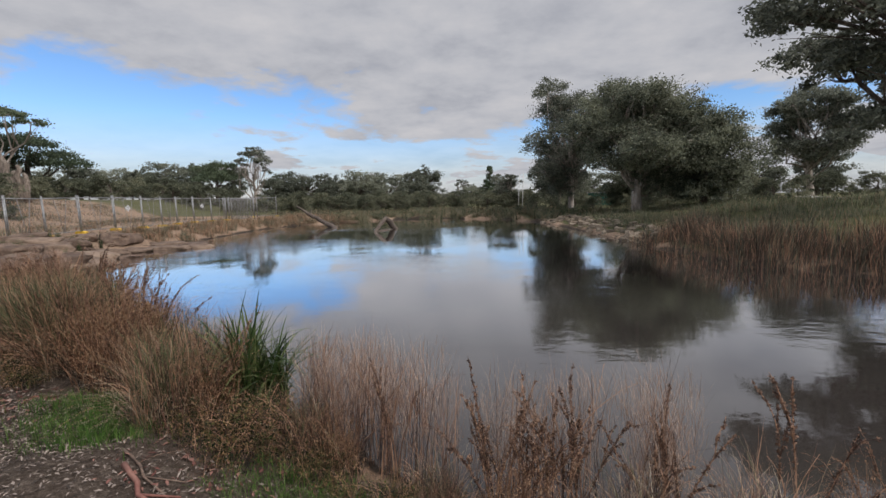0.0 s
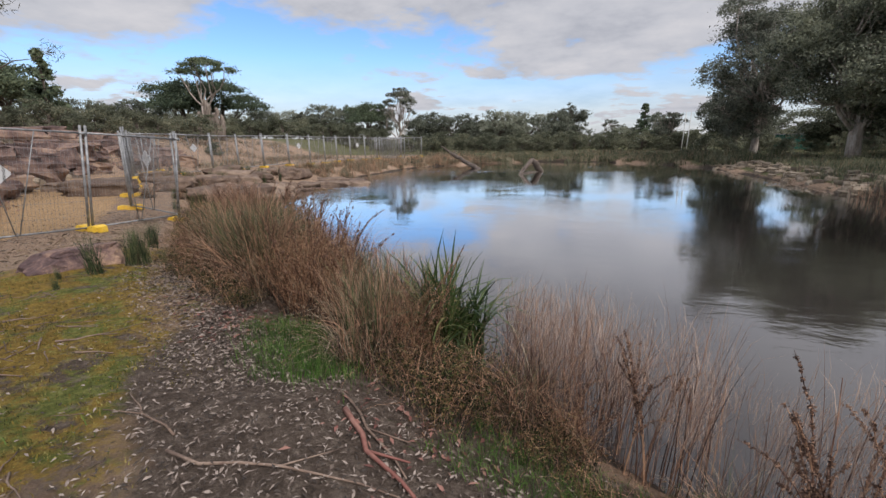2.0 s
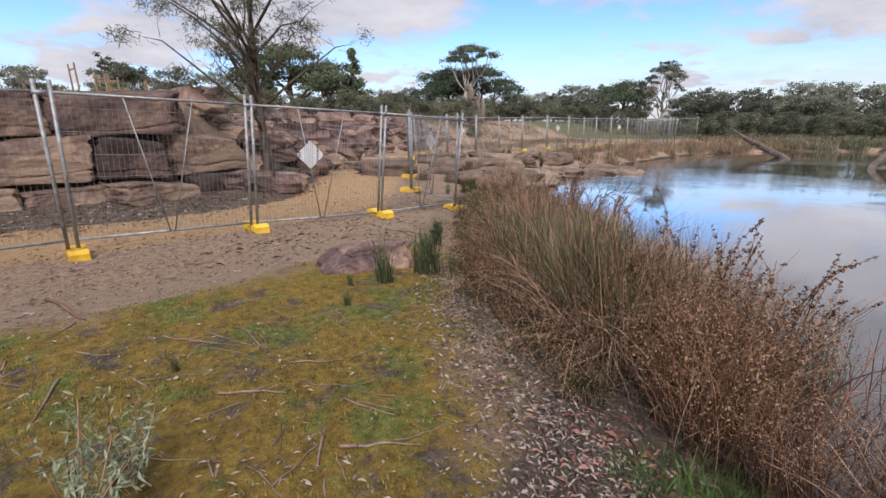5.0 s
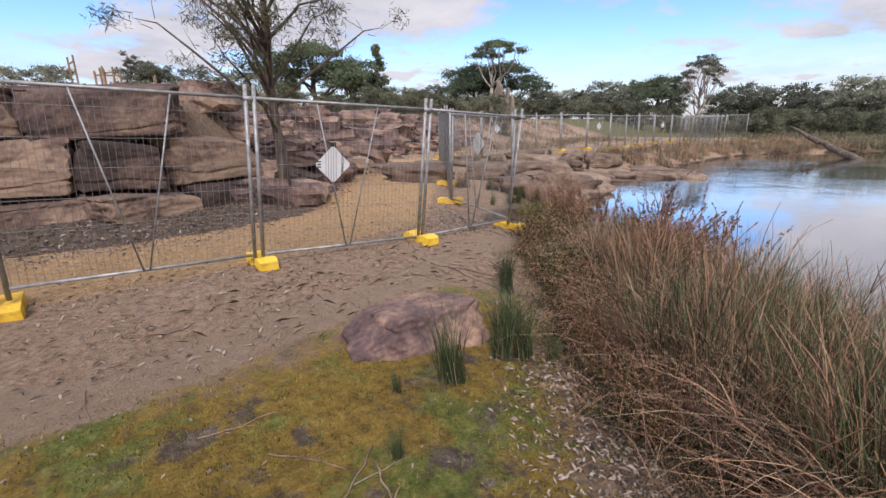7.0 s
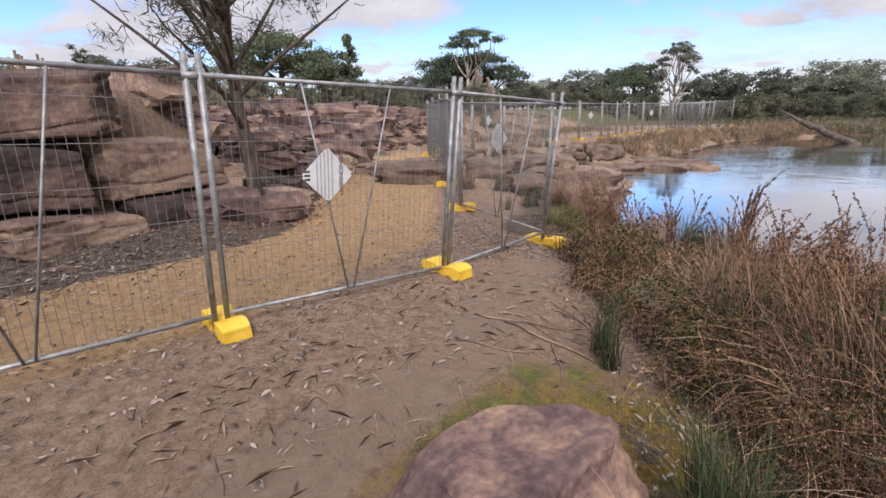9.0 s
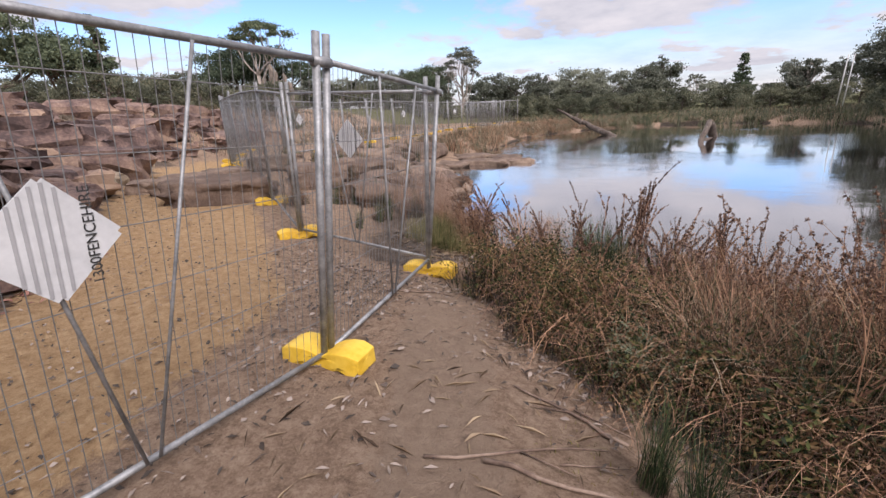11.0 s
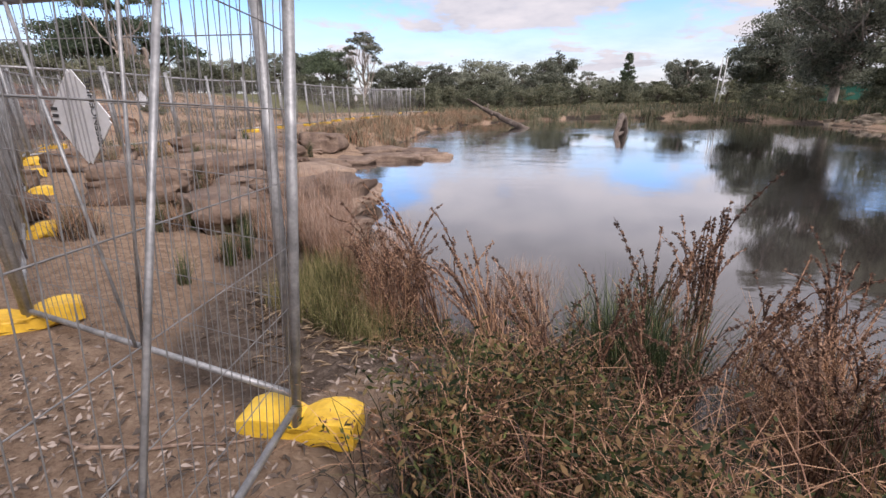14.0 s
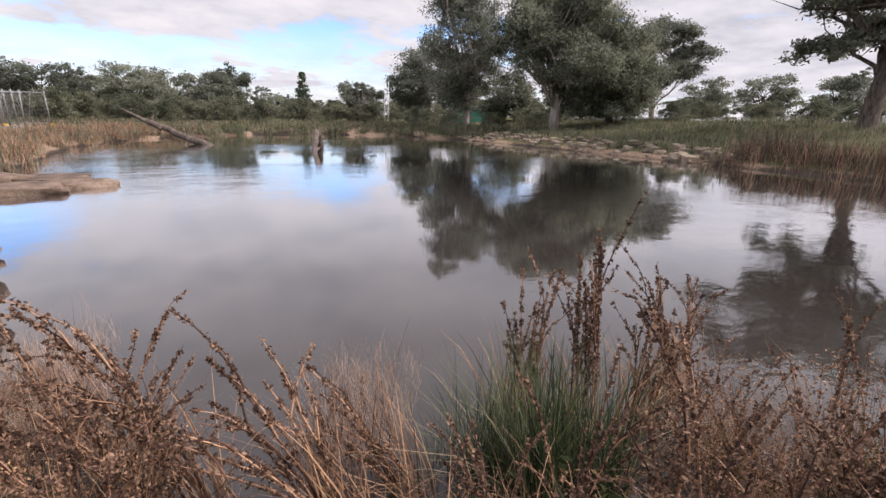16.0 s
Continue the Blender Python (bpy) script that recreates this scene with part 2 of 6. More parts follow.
M["redleaf"] = material("red fallen leaves", ((0.096, 0.032, 0.024), (0.192, 0.072, 0.056), (0.272, 0.136, 0.104)), 0.7, 1.0, 20, 0, island=0.9)
M["twig"] = material("fallen twigs", ((0.06, 0.04, 0.03), (0.15, 0.10, 0.075), (0.26, 0.19, 0.145)), 0.9, 4, 30, 0.3, island=0.5)
M["concrete"] = material("pale concrete", ((0.34, 0.33, 0.31), (0.44, 0.43, 0.40), (0.52, 0.50, 0.47)), 0.85, 0.8, 20, 0.2)
M["white"] = material("white painted post", ((0.50, 0.50, 0.49), (0.60, 0.60, 0.59)), 0.6, 3, 30, 0.05)
M["green_paint"] = material("green shed cladding", ((0.02, 0.13, 0.10), (0.035, 0.19, 0.14)), 0.6, 2, 20, 0.1)


def ground_material():
    m = bpy.data.materials.new("ground")
    m.use_nodes = True
    nt = m.node_tree
    b = nt.nodes["Principled BSDF"]
    co = nt.nodes.new("ShaderNodeTexCoord").outputs["Object"]
    a, f, g = noise_node(nt, 1.5, 8, 0.72, None, co), noise_node(nt, 11, 8, 0.78, None, co), noise_node(nt, 60, 8, 0.85, None, co)

    def zone(name, lo=0.36, hi=0.60, rag=1.1):
        at = nt.nodes.new("ShaderNodeAttribute")
        at.attribute_name = name
        k = nt.nodes.new("ShaderNodeMath")
        k.operation = "MULTIPLY_ADD"
        av = nt.nodes.new("ShaderNodeMath")
        av.operation = "ADD"
        nt.links.new(a, av.inputs[0])
        nt.links.new(f, av.inputs[1])
        nt.links.new(av.outputs[0], k.inputs[0])
        k.inputs[1].default_value = rag
        nt.links.new(at.outputs["Fac"], k.inputs[2])
        s = nt.nodes.new("ShaderNodeMath")
        s.operation = "SUBTRACT"
        nt.links.new(k.outputs[0], s.inputs[0])
        s.inputs[1].default_value = rag
        r = nt.nodes.new("ShaderNodeMapRange")
        r.inputs[1].default_value, r.inputs[2].default_value = lo, hi
        nt.links.new(s.outputs[0], r.inputs[0])
        return r.outputs[0]

    fa = nt.nodes.new("ShaderNodeMath")
    fa.operation = "MULTIPLY_ADD"
    nt.links.new(g, fa.inputs[0])
    fa.inputs[1].default_value = 0.65
    nt.links.new(f, fa.inputs[2])
    rm = nt.nodes.new("ShaderNodeMapRange")
    rm.inputs[1].default_value, rm.inputs[2].default_value = 0.62, 1.02
    nt.links.new(fa.outputs[0], rm.inputs[0])
    fg = rm.outputs[0]
    dirt = ramp_node(nt, fg, ((0.0, (0.15, 0.098, 0.066)), (0.5, (0.31, 0.215, 0.150)), (1.0, (0.47, 0.35, 0.255))))
    sand = ramp_node(nt, fg, ((0.0, (0.27, 0.165, 0.085)), (0.5, (0.43, 0.28, 0.15)), (1.0, (0.56, 0.40, 0.24))))
    moss = ramp_node(nt, fg, ((0.0, (0.07, 0.052, 0.018)), (0.4, (0.20, 0.13, 0.03)), (0.75, (0.32, 0.21, 0.045)), (1.0, (0.36, 0.31, 0.09))))
    green = ramp_node(nt, fg, ((0.0, (0.05, 0.058, 0.014)), (0.5, (0.135, 0.155, 0.034)), (1.0, (0.28, 0.28, 0.09))))
    litter = ramp_node(nt, fg, ((0.0, (0.042, 0.031, 0.024)), (0.5, (0.118, 0.088, 0.068)), (1.0, (0.25, 0.20, 0.162))))
    grass = ramp_node(nt, fg, ((0.0, (0.045, 0.05, 0.02)), (0.5, (0.10, 0.102, 0.045)), (1.0, (0.18, 0.165, 0.08))))
    track = ramp_node(nt, fg, ((0.0, (0.25, 0.175, 0.125)), (1.0, (0.37, 0.275, 0.20))))
    mud = ramp_node(nt, fg, ((0.0, (0.03, 0.022, 0.017)), (1.0, (0.085, 0.065, 0.05))))
    soil = ramp_node(nt, noise_node(nt, 2.6, 6, 0.7, None, co), ((0.54, (0, 0, 0)), (0.62, (1, 1, 1))))
    mossmix = mix_node(nt, soil, mix_node(nt, ramp_node(nt, a, ((0.50, (0, 0, 0)), (0.58, (1, 1, 1)))), moss, green), litter)
    col = dirt
    for z, c in (("grass", grass), ("sand", sand), ("moss", mossmix), ("litter", litter), ("track", track), ("mud", mud)):
        col = mix_node(nt, zone(z), col, c)
    nt.links.new(col, b.inputs["Base Color"])
    b.inputs["Roughness"].default_value = 0.95
    b.inputs["Specular IOR Level"].default_value = 0.2
    bn = nt.nodes.new("ShaderNodeBump")
    bn.inputs["Strength"].default_value, bn.inputs["Distance"].default_value = 0.9, 0.03
    nt.links.new(fg, bn.inputs["Height"])
    nt.links.new(bn.outputs[0], b.inputs["Normal"])
    return m


def water_material():
    m = bpy.data.materials.new("pond water")
    m.use_nodes = True
    nt = m.node_tree
    b = nt.nodes["Principled BSDF"]
    co = nt.nodes.new("ShaderNodeTexCoord").outputs["Object"]
    b.inputs["Base Color"].default_value = (0.040, 0.034, 0.031, 1)
    b.inputs["Roughness"].default_value = 0.5
    b.inputs["Specular IOR Level"].default_value = 0.0
    w1 = noise_node(nt, 1.1, 2, 0.5, (1.0, 1.7, 1), co)
    w2 = noise_node(nt, 6.5, 3, 0.55, (1.0, 1.8, 1), co)
    patch = ramp_node(nt, noise_node(nt, 0.11, 3, 0.5, None, co), ((0.44, (0.09, 0.09, 0.09)), (0.60, (1, 1, 1))))
    k = nt.nodes.new("ShaderNodeMath")
    k.operation = "MULTIPLY_ADD"
    nt.links.new(w2, k.inputs[0])
    k.inputs[1].default_value = 0.30
    nt.links.new(w1, k.inputs[2])
    k2 = nt.nodes.new("ShaderNodeMath")
    k2.operation = "MULTIPLY"
    nt.links.new(k.outputs[0], k2.inputs[0])
    nt.links.new(patch, k2.inputs[1])
    bn = nt.nodes.new("ShaderNodeBump")
    bn.inputs["Strength"].default_value, bn.inputs["Distance"].default_value = 1.0, 0.014
    nt.links.new(k2.outputs[0], bn.inputs["Height"])
    nt.links.new(bn.outputs[0], b.inputs["Normal"])
    # mirror-like at a low angle, dark and turbid from above
    gl = nt.nodes.new("ShaderNodeBsdfGlossy")
    gl.inputs["Color"].default_value, gl.inputs["Roughness"].default_value = (0.97, 0.97, 0.98, 1), 0.035
    nt.links.new(bn.outputs[0], gl.inputs["Normal"])
    lw = nt.nodes.new("ShaderNodeLayerWeight")
    lw.inputs["Blend"].default_value = 0.5
    gloss = ramp_node(nt, lw.outputs["Facing"], ((0.0, (0.03, 0.03, 0.03)), (0.29, (0.05, 0.05, 0.05)), (0.515, (0.13, 0.13, 0.13)), (0.674, (0.34, 0.34, 0.34)), (0.837, (0.80, 0.80, 0.80)), (0.93, (0.97, 0.97, 0.97))))
    mx = nt.nodes.new("ShaderNodeMixShader")
    nt.links.new(gloss, mx.inputs[0])
    nt.links.new(b.outputs[0], mx.inputs[1])
    nt.links.new(gl.outputs[0], mx.inputs[2])
    nt.links.new(mx.outputs[0], nt.nodes["Material Output"].inputs[0])
    return m


M["ground"], M["water"] = ground_material(), water_material()


# ---- mesh helpers ----
class Geo:
    """Vertices and faces from arrays, made into one mesh."""

    def __init__(self):
        self.v, self.f, self.n = [], [], 0

    def add(self, verts, faces):
        verts = np.asarray(verts, dtype=np.float64).reshape(-1, 3)
        self.v.append(verts)
        for fs in faces if isinstance(faces, list) else [faces]:
            self.f.append(np.asarray(fs, dtype=np.int64) + self.n)
        self.n += len(verts)
        return self

    def mesh(self, name, mat, smooth=False):
        me = bpy.data.meshes.new(name)
        v = np.concatenate(self.v)
        me.vertices.add(len(v))
        me.vertices.foreach_set("co", v.ravel())
        loops = np.concatenate([f.ravel() for f in self.f])
        sizes = np.concatenate([np.full(len(f), f.shape[1]) for f in self.f])
        me.loops.add(len(loops))
        me.loops.foreach_set("vertex_index", loops)
        me.polygons.add(len(sizes))
        me.polygons.foreach_set("loop_start", np.concatenate([[0], np.cumsum(sizes)[:-1]]))
        me.polygons.foreach_set("loop_total", sizes)
        if smooth:
            me.polygons.foreach_set("use_smooth", np.ones(len(sizes), dtype=bool))
        me.materials.append(mat)
        me.update(calc_edges=True)
        me.validate()
        return me


def part(name, geo, mat, parent=None, label="", smooth=False):
    if isinstance(geo, Geo):
        me = geo.mesh(name, mat, smooth)
    elif isinstance(geo, bmesh.types.BMesh):
        me = bpy.data.meshes.new(name)
        geo.to_mesh(me)
        geo.free()
        me.materials.append(mat)
        if smooth:
            for p in me.polygons:
                p.use_smooth = True
    else:
        me = geo
    ob = new(name, me)
    if parent is not None:
        ob.parent = parent
    if label:
        tagged(ob, label)
    return ob


def tube(geo, pts, radii, sides=6, cap=True):
    pts = [Vector(p) for p in pts]
    n = len(pts)
    ang = np.arange(sides) * 2 * np.pi / sides
    rows, ref = [], None
    for i, p in enumerate(pts):
        d = (pts[min(i + 1, n - 1)] - pts[max(i - 1, 0)]).normalized()
        if ref is None:
            ref = Vector((1, 0, 0)) if abs(d.x) < 0.8 else Vector((0, 1, 0))
        u = (ref - d * ref.dot(d)).normalized()
        ref = u
        w = d.cross(u)
        r = radii[i] if hasattr(radii, "__len__") else radii
        rows.append(np.array(p)[None] + r * (np.cos(ang)[:, None] * np.array(u)[None] + np.sin(ang)[:, None] * np.array(w)[None]))
    a = np.arange(sides)
    q = [np.stack([i * sides + a, i * sides + (a + 1) % sides, (i + 1) * sides + (a + 1) % sides, (i + 1) * sides + a], 1) for i in range(n - 1)]
    faces = [np.concatenate(q)]
    if cap:
        faces += [np.arange(sides)[::-1][None], (np.arange(sides) + (n - 1) * sides)[None]]
    geo.add(np.concatenate(rows), faces)


def blades(geo, rng, base, length, lean, width, seg=3, droop=1.0, az=None):
    """Tapered, bent blades from the points base."""
    n = len(base)
    az = rng.uniform(0, 2 * np.pi, n) if az is None else az
    length = rng.uniform(*length, n)
    lean = rng.uniform(*lean, n)
    width = rng.uniform(*width, n)
    turn = az + rng.uniform(0.9, 2.2, n)
    side = np.stack([np.cos(turn), np.sin(turn), np.zeros(n)], 1)
    out = np.stack([np.cos(az), np.sin(az), np.zeros(n)], 1)
    rows = []
    for k in range(seg + 1):
        s = k / seg
        h = length * s * np.cos(lean * s ** droop)
        o = length * s * np.sin(lean * s ** droop)
        c = base + out * o[:, None]
        c[:, 2] += h
        if k < seg:
            w = (width * (1 - 0.75 * s))[:, None] * 0.5
            rows += [c - side * w, c + side * w]
        else:
            rows.append(c)
    m = 2 * seg + 1
    verts = np.stack(rows, 1).reshape(-1, 3)
    o = (np.arange(n) * m)[:, None]
    quads = [o + np.array([[2 * k, 2 * k + 1, 2 * k + 3, 2 * k + 2]]) for k in range(seg - 1)]
    tri = o + np.array([[2 * seg - 2, 2 * seg - 1, 2 * seg]])
    geo.add(verts, ([np.concatenate(quads)] if quads else []) + [tri])


def leaves(geo, rng, centres, size, aspect=0.45, up=0.0, hang=0.0):
    """Small rhombic leaves, turned at random."""
    n = len(centres)
    d = rng.normal(size=(n, 3))
    d[:, 2] = d[:, 2] * (1 - hang) - hang * 1.2
    d /= np.linalg.norm(d, axis=1)[:, None]
    e = rng.normal(size=(n, 3))
    e = np.cross(d, e)
    if up:
        e[:, 2] *= 1 - up
    e /= np.linalg.norm(e, axis=1)[:, None] + 1e-9
    s = (size * rng.uniform(0.6, 1.4, n))[:, None]
    v = np.stack([centres - d * s * 0.5, centres + e * s * aspect * 0.5, centres + d * s * 0.5, centres - e * s * aspect * 0.5], 1).reshape(-1, 3)
    geo.add(v, np.arange(n * 4).reshape(-1, 4))


def disc(rng, n, rx, ry=None):
    a, r = rng.uniform(0, 2 * np.pi, n), np.sqrt(rng.uniform(0, 1, n))
    return np.stack([np.cos(a) * r * rx, np.sin(a) * r * (ry or rx), np.zeros(n)], 1)


def lump(rng_seed, size, sub=3, rough=0.18, flat=0.0, roundness=0.26):
    """A weathered boulder of that size, sitting on z=0, as a bmesh."""
    bm = bmesh.new()
    bmesh.ops.create_cube(bm, size=1.0)
    bmesh.ops.subdivide_edges(bm, edges=bm.edges[:], cuts=2 ** sub - 1, use_grid_fill=True)
    off = Vector((rng_seed * 7.3, rng_seed * 3.1, rng_seed * 1.7))
    for v in bm.verts:
        p = v.co.copy()
        ball = p.normalized() * 0.62
        p = p.lerp(ball, roundness)
        nn = noise.noise_vector(p * 1.6 + off) * rough + noise.noise_vector(p * 4.2 + off) * rough * 0.55 + noise.noise_vector(p * 11 + off) * rough * 0.24
        p += nn
        ridge = math.floor((p.z + 0.5) * 5) / 5 - 0.4
        p.z = p.z * (1 - flat) + ridge * flat
        v.co = Vector((p.x * size[0], p.y * size[1], (p.z + 0.5) * size[2]))
    return bm


# ---- the lie of the land ----
POND = np.array([(4.6, 2.3), (2.4, 2.55), (1.2, 2.9), (0.4, 3.5), (-0.5, 4.4), (-1.3, 5.0), (-2.1, 4.5), (-2.9, 5.7), (-4.2, 6.7), (-5.6, 7.6), (-7.0, 8.6),
                 (-8.3, 9.75), (-9.3, 10.45), (-10.05, 10.5), (-10.8, 11.8), (-11.4, 13.2), (-12.2, 15.0), (-14.2, 17.6), (-14.6, 21.0), (-14.3, 24.5), (-15.0, 29.4), (-15.6, 36.0), (-14.6, 41.0),
                 (-12.0, 46.0), (-6.0, 50.5), (0.0, 51.5), (5.0, 48.5), (8.6, 42.0), (9.2, 34.0), (9.6, 27.0), (9.9, 21.0), (10.0, 15.5), (12.5, 12.5), (17.0, 9.5), (16.0, 5.0), (10.0, 2.2)])
PATH_EDGE = np.array([(-12.8, -30.0), (-12.6, -4.0), (-12.5, 1.5), (-12.4, 3.6), (-12.9, 6.0), (-15.8, 8.5), (-19.6, 11.5), (-22.4, 14.6), (-24.2, 17.4), (-25.6, 21.0), (-30.0, 31.0), (-36.0, 52.0), (-40.0, 90.0)])
MOSS = np.array([(-6.9, 6.2), (-7.6, 5.5), (-7.5, 4.5), (-7.35, 3.4), (-7.3, 1.6), (-6.9, 0.2), (-6.0, -2.5), (-2.6, -3.0), (-1.6, -0.5), (-1.9, 1.6), (-2.6, 2.7), (-4.2, 3.9), (-5.7, 5.0)])
TRACK = np.array([(-9.75, 9.3), (-9.2, 7.6), (-8.6, 6.2), (-8.15, 5.4), (-8.0, 4.3), (-7.8, 3.4), (-7.6, 2.4), (-7.9, 0.5), (-8.4, -4.0)])
WATER = -0.42


def polyline_distance(p, line, closed):
    """Distance of the points p from a line, and whether they lie inside it, or left of it if it is open."""
    best, side = np.full(len(p), 1e9), np.zeros(len(p))
    inside = np.zeros(len(p), dtype=bool)
    n = len(line)
    for i in range(n if closed else n - 1):
        a, b = line[i], line[(i + 1) % n]
        ab = b - a
        t = np.clip(((p - a) @ ab) / (ab @ ab), 0, 1)
        d = np.linalg.norm(p - a - t[:, None] * ab, axis=1)
        cross = ab[0] * (p[:, 1] - a[1]) - ab[1] * (p[:, 0] - a[0])
        near = d < best
        best, side = np.where(near, d, best), np.where(near, np.sign(cross), side)
        if closed:
            hit = (a[1] > p[:, 1]) != (b[1] > p[:, 1])
            xc = a[0] + (p[:, 1] - a[1]) * ab[0] / (ab[1] if abs(ab[1]) > 1e-9 else 1e-9)
            inside ^= hit & (p[:, 0] < xc)
    return best, (inside if closed else side > 0)


def step(x, a, b):
    t = np.clip((x - a) / (b - a), 0, 1)
    return t * t * (3 - 2 * t)


def wobble(p, s, seed=0.0):
    x, y = p[:, 0] * s + seed, p[:, 1] * s - seed * 0.7
    return (np.sin(x * 1.3 + 1.7 * np.sin(y * 0.9)) + np.sin(y * 1.7 + 1.3 * np.sin(x * 1.1 + 2)) + 0.5 * np.sin(3.1 * x + 2.3 * y)) / 2.5


def shore(p):
    d, inside = polyline_distance(p, POND, True)
    return np.where(inside, -d, d) + 0.12 * wobble(p, 2.1)


def heights(p):
    p = np.asarray(p, dtype=float).reshape(-1, 2)
    d = shore(p)
    z = np.interp(d, [-6, -2, 0, 0.15, 0.6, 1.2, 2.2, 3.2, 6, 14, 60], [-2.0, -1.1, -0.46, -0.32, -0.2, -0.1, 0.11, 0.2, 0.24, 0.3, 0.35])
    e, left = polyline_distance(p, PATH_EDGE, False)
    e = np.where(left, e, 0)
    wall = 1 - step(p[:, 1], 4.6, 7.0)
    slope = np.interp(e, [0, 0.9, 2.2, 4.5, 9, 15, 60], [0, 0.22, 0.85, 1.65, 2.25, 2.5, 2.6])
    terrace = np.interp(e, [0, 0.8, 2.1, 3.1, 8, 20], [0, 0.06, 0.15, 2.2, 2.35, 2.4])
    z += wall * terrace + (1 - wall) * slope
    z += 1.15 * step(p[:, 0] - 0.15 * p[:, 1], 7.5, 24) * step(d, 1.5, 12)
    # the ground dips along the track beside the fence
    z -= 0.16 * step(-p[:, 0], 3.0, 6.5) * (1 - step(-p[:, 0], 12.8, 15.8)) * step(d, 0.3, 1.6)
    z += 0.02 * wobble(p, 3.3) + 0.012 * wobble(p, 9.1, 4) + 0.10 * wobble(p, 0.35, 2) * step(d, 3, 10)
    return z


def ground_z(x, y):
    return float(heights([(x, y)])[0])


def build_ground():
    def axis(lo, hi, fine, far):
        core = np.arange(lo, hi, fine)
        steps = fine * 1.16 ** np.arange(1, 80)
        out = np.cumsum(steps)
        out = out[out < far]
        return np.concatenate([lo - out[::-1], core, core[-1] + out])
    xs, ys = axis(-15.0, 5.5, 0.13, 1600), axis(-2.5, 13.0, 0.13, 1600)
    X, Y = np.meshgrid(xs, ys)
    p = np.stack([X.ravel(), Y.ravel()], 1)
    z = heights(p)
    nx, ny = len(xs), len(ys)
    i = (np.arange(ny - 1)[:, None] * nx + np.arange(nx - 1)[None]).ravel()
    g = Geo().add(np.column_stack([p, z]), np.stack([i, i + 1, i + nx + 1, i + nx], 1))
    me = g.mesh("ground", M["ground"], True)
    d = shore(p)
    e, left = polyline_distance(p, PATH_EDGE, False)
    se = np.where(left, -e, e)
    md, mi = polyline_distance(p, MOSS, True)
    zones = {"sand": step(se, -0.35, 0.15) * (1 - step(se, 2.0, 2.9)) * step(p[:, 0], -24.5, -21),
             "moss": np.where(mi, 0.5 + 0.5 * step(md, 0.0, 0.9), 0.5 * (1 - step(md, 0.0, 0.9))),
             "litter": np.maximum(step(d, 0.1, 0.5) * (1 - step(d - 1.3 * step(p[:, 0], -4.0, -1.5), 1.1, 1.9)) * (1 - step(d, 14, 15)), np.where(left, (1 - step(e, 1.5, 3.2)) * 0.7, 0)) * step(p[:, 1], -40, -30) * (1 - step(p[:, 1], 14, 18)),
             "grass": np.maximum(step(d, 3, 9) * np.maximum(step(p[:, 1], 24, 34) * np.maximum(step(p[:, 0], -16, -10), step(p[:, 1], 48, 58)), step(p[:, 0], 6, 9)), step(p[:, 0], 7, 9)) * step(d, 0.2, 1.0),
             "mud": 1 - step(d, 0.0, 0.35)}
    zones["track"] = 1 - step(polyline_distance(p, TRACK, False)[0], 0.12, 0.55)
    for k, v in zones.items():
        at = me.attributes.new(k, "FLOAT", "POINT")
        at.data.foreach_set("value", np.clip(v, 0, 1).astype(np.float32))
    tagged(new("ground", me), "mossy, bare and leaf-strewn ground sloping to a pond", "ground", kind="structure")
    w = Geo()
    lo, hi = POND.min(0) - 3, POND.max(0) + 3
    w.add([(lo[0], lo[1], WATER), (hi[0], lo[1], WATER), (hi[0], hi[1], WATER), (lo[0], hi[1], WATER)], np.array([[0, 1, 2, 3]]))
    tagged(new("water", w.mesh("water", M["water"])), "still dark pond water reflecting clouds and trees", "water", kind="structure")


build_ground()


# ---- temporary fence ----
def box_bm(sx, sy, sz, bevel=0.0, at=(0, 0, 0), seg=2):
    bm = bmesh.new()
    bmesh.ops.create_cube(bm, size=1.0, matrix=Matrix.Translation(at) @ Matrix.Diagonal((sx, sy, sz, 1)))
    if bevel:
        bmesh.ops.bevel(bm, geom=bm.edges[:], offset=bevel, segments=seg, affect="EDGES", profile=0.6)
    return bm


PANEL = 2.36


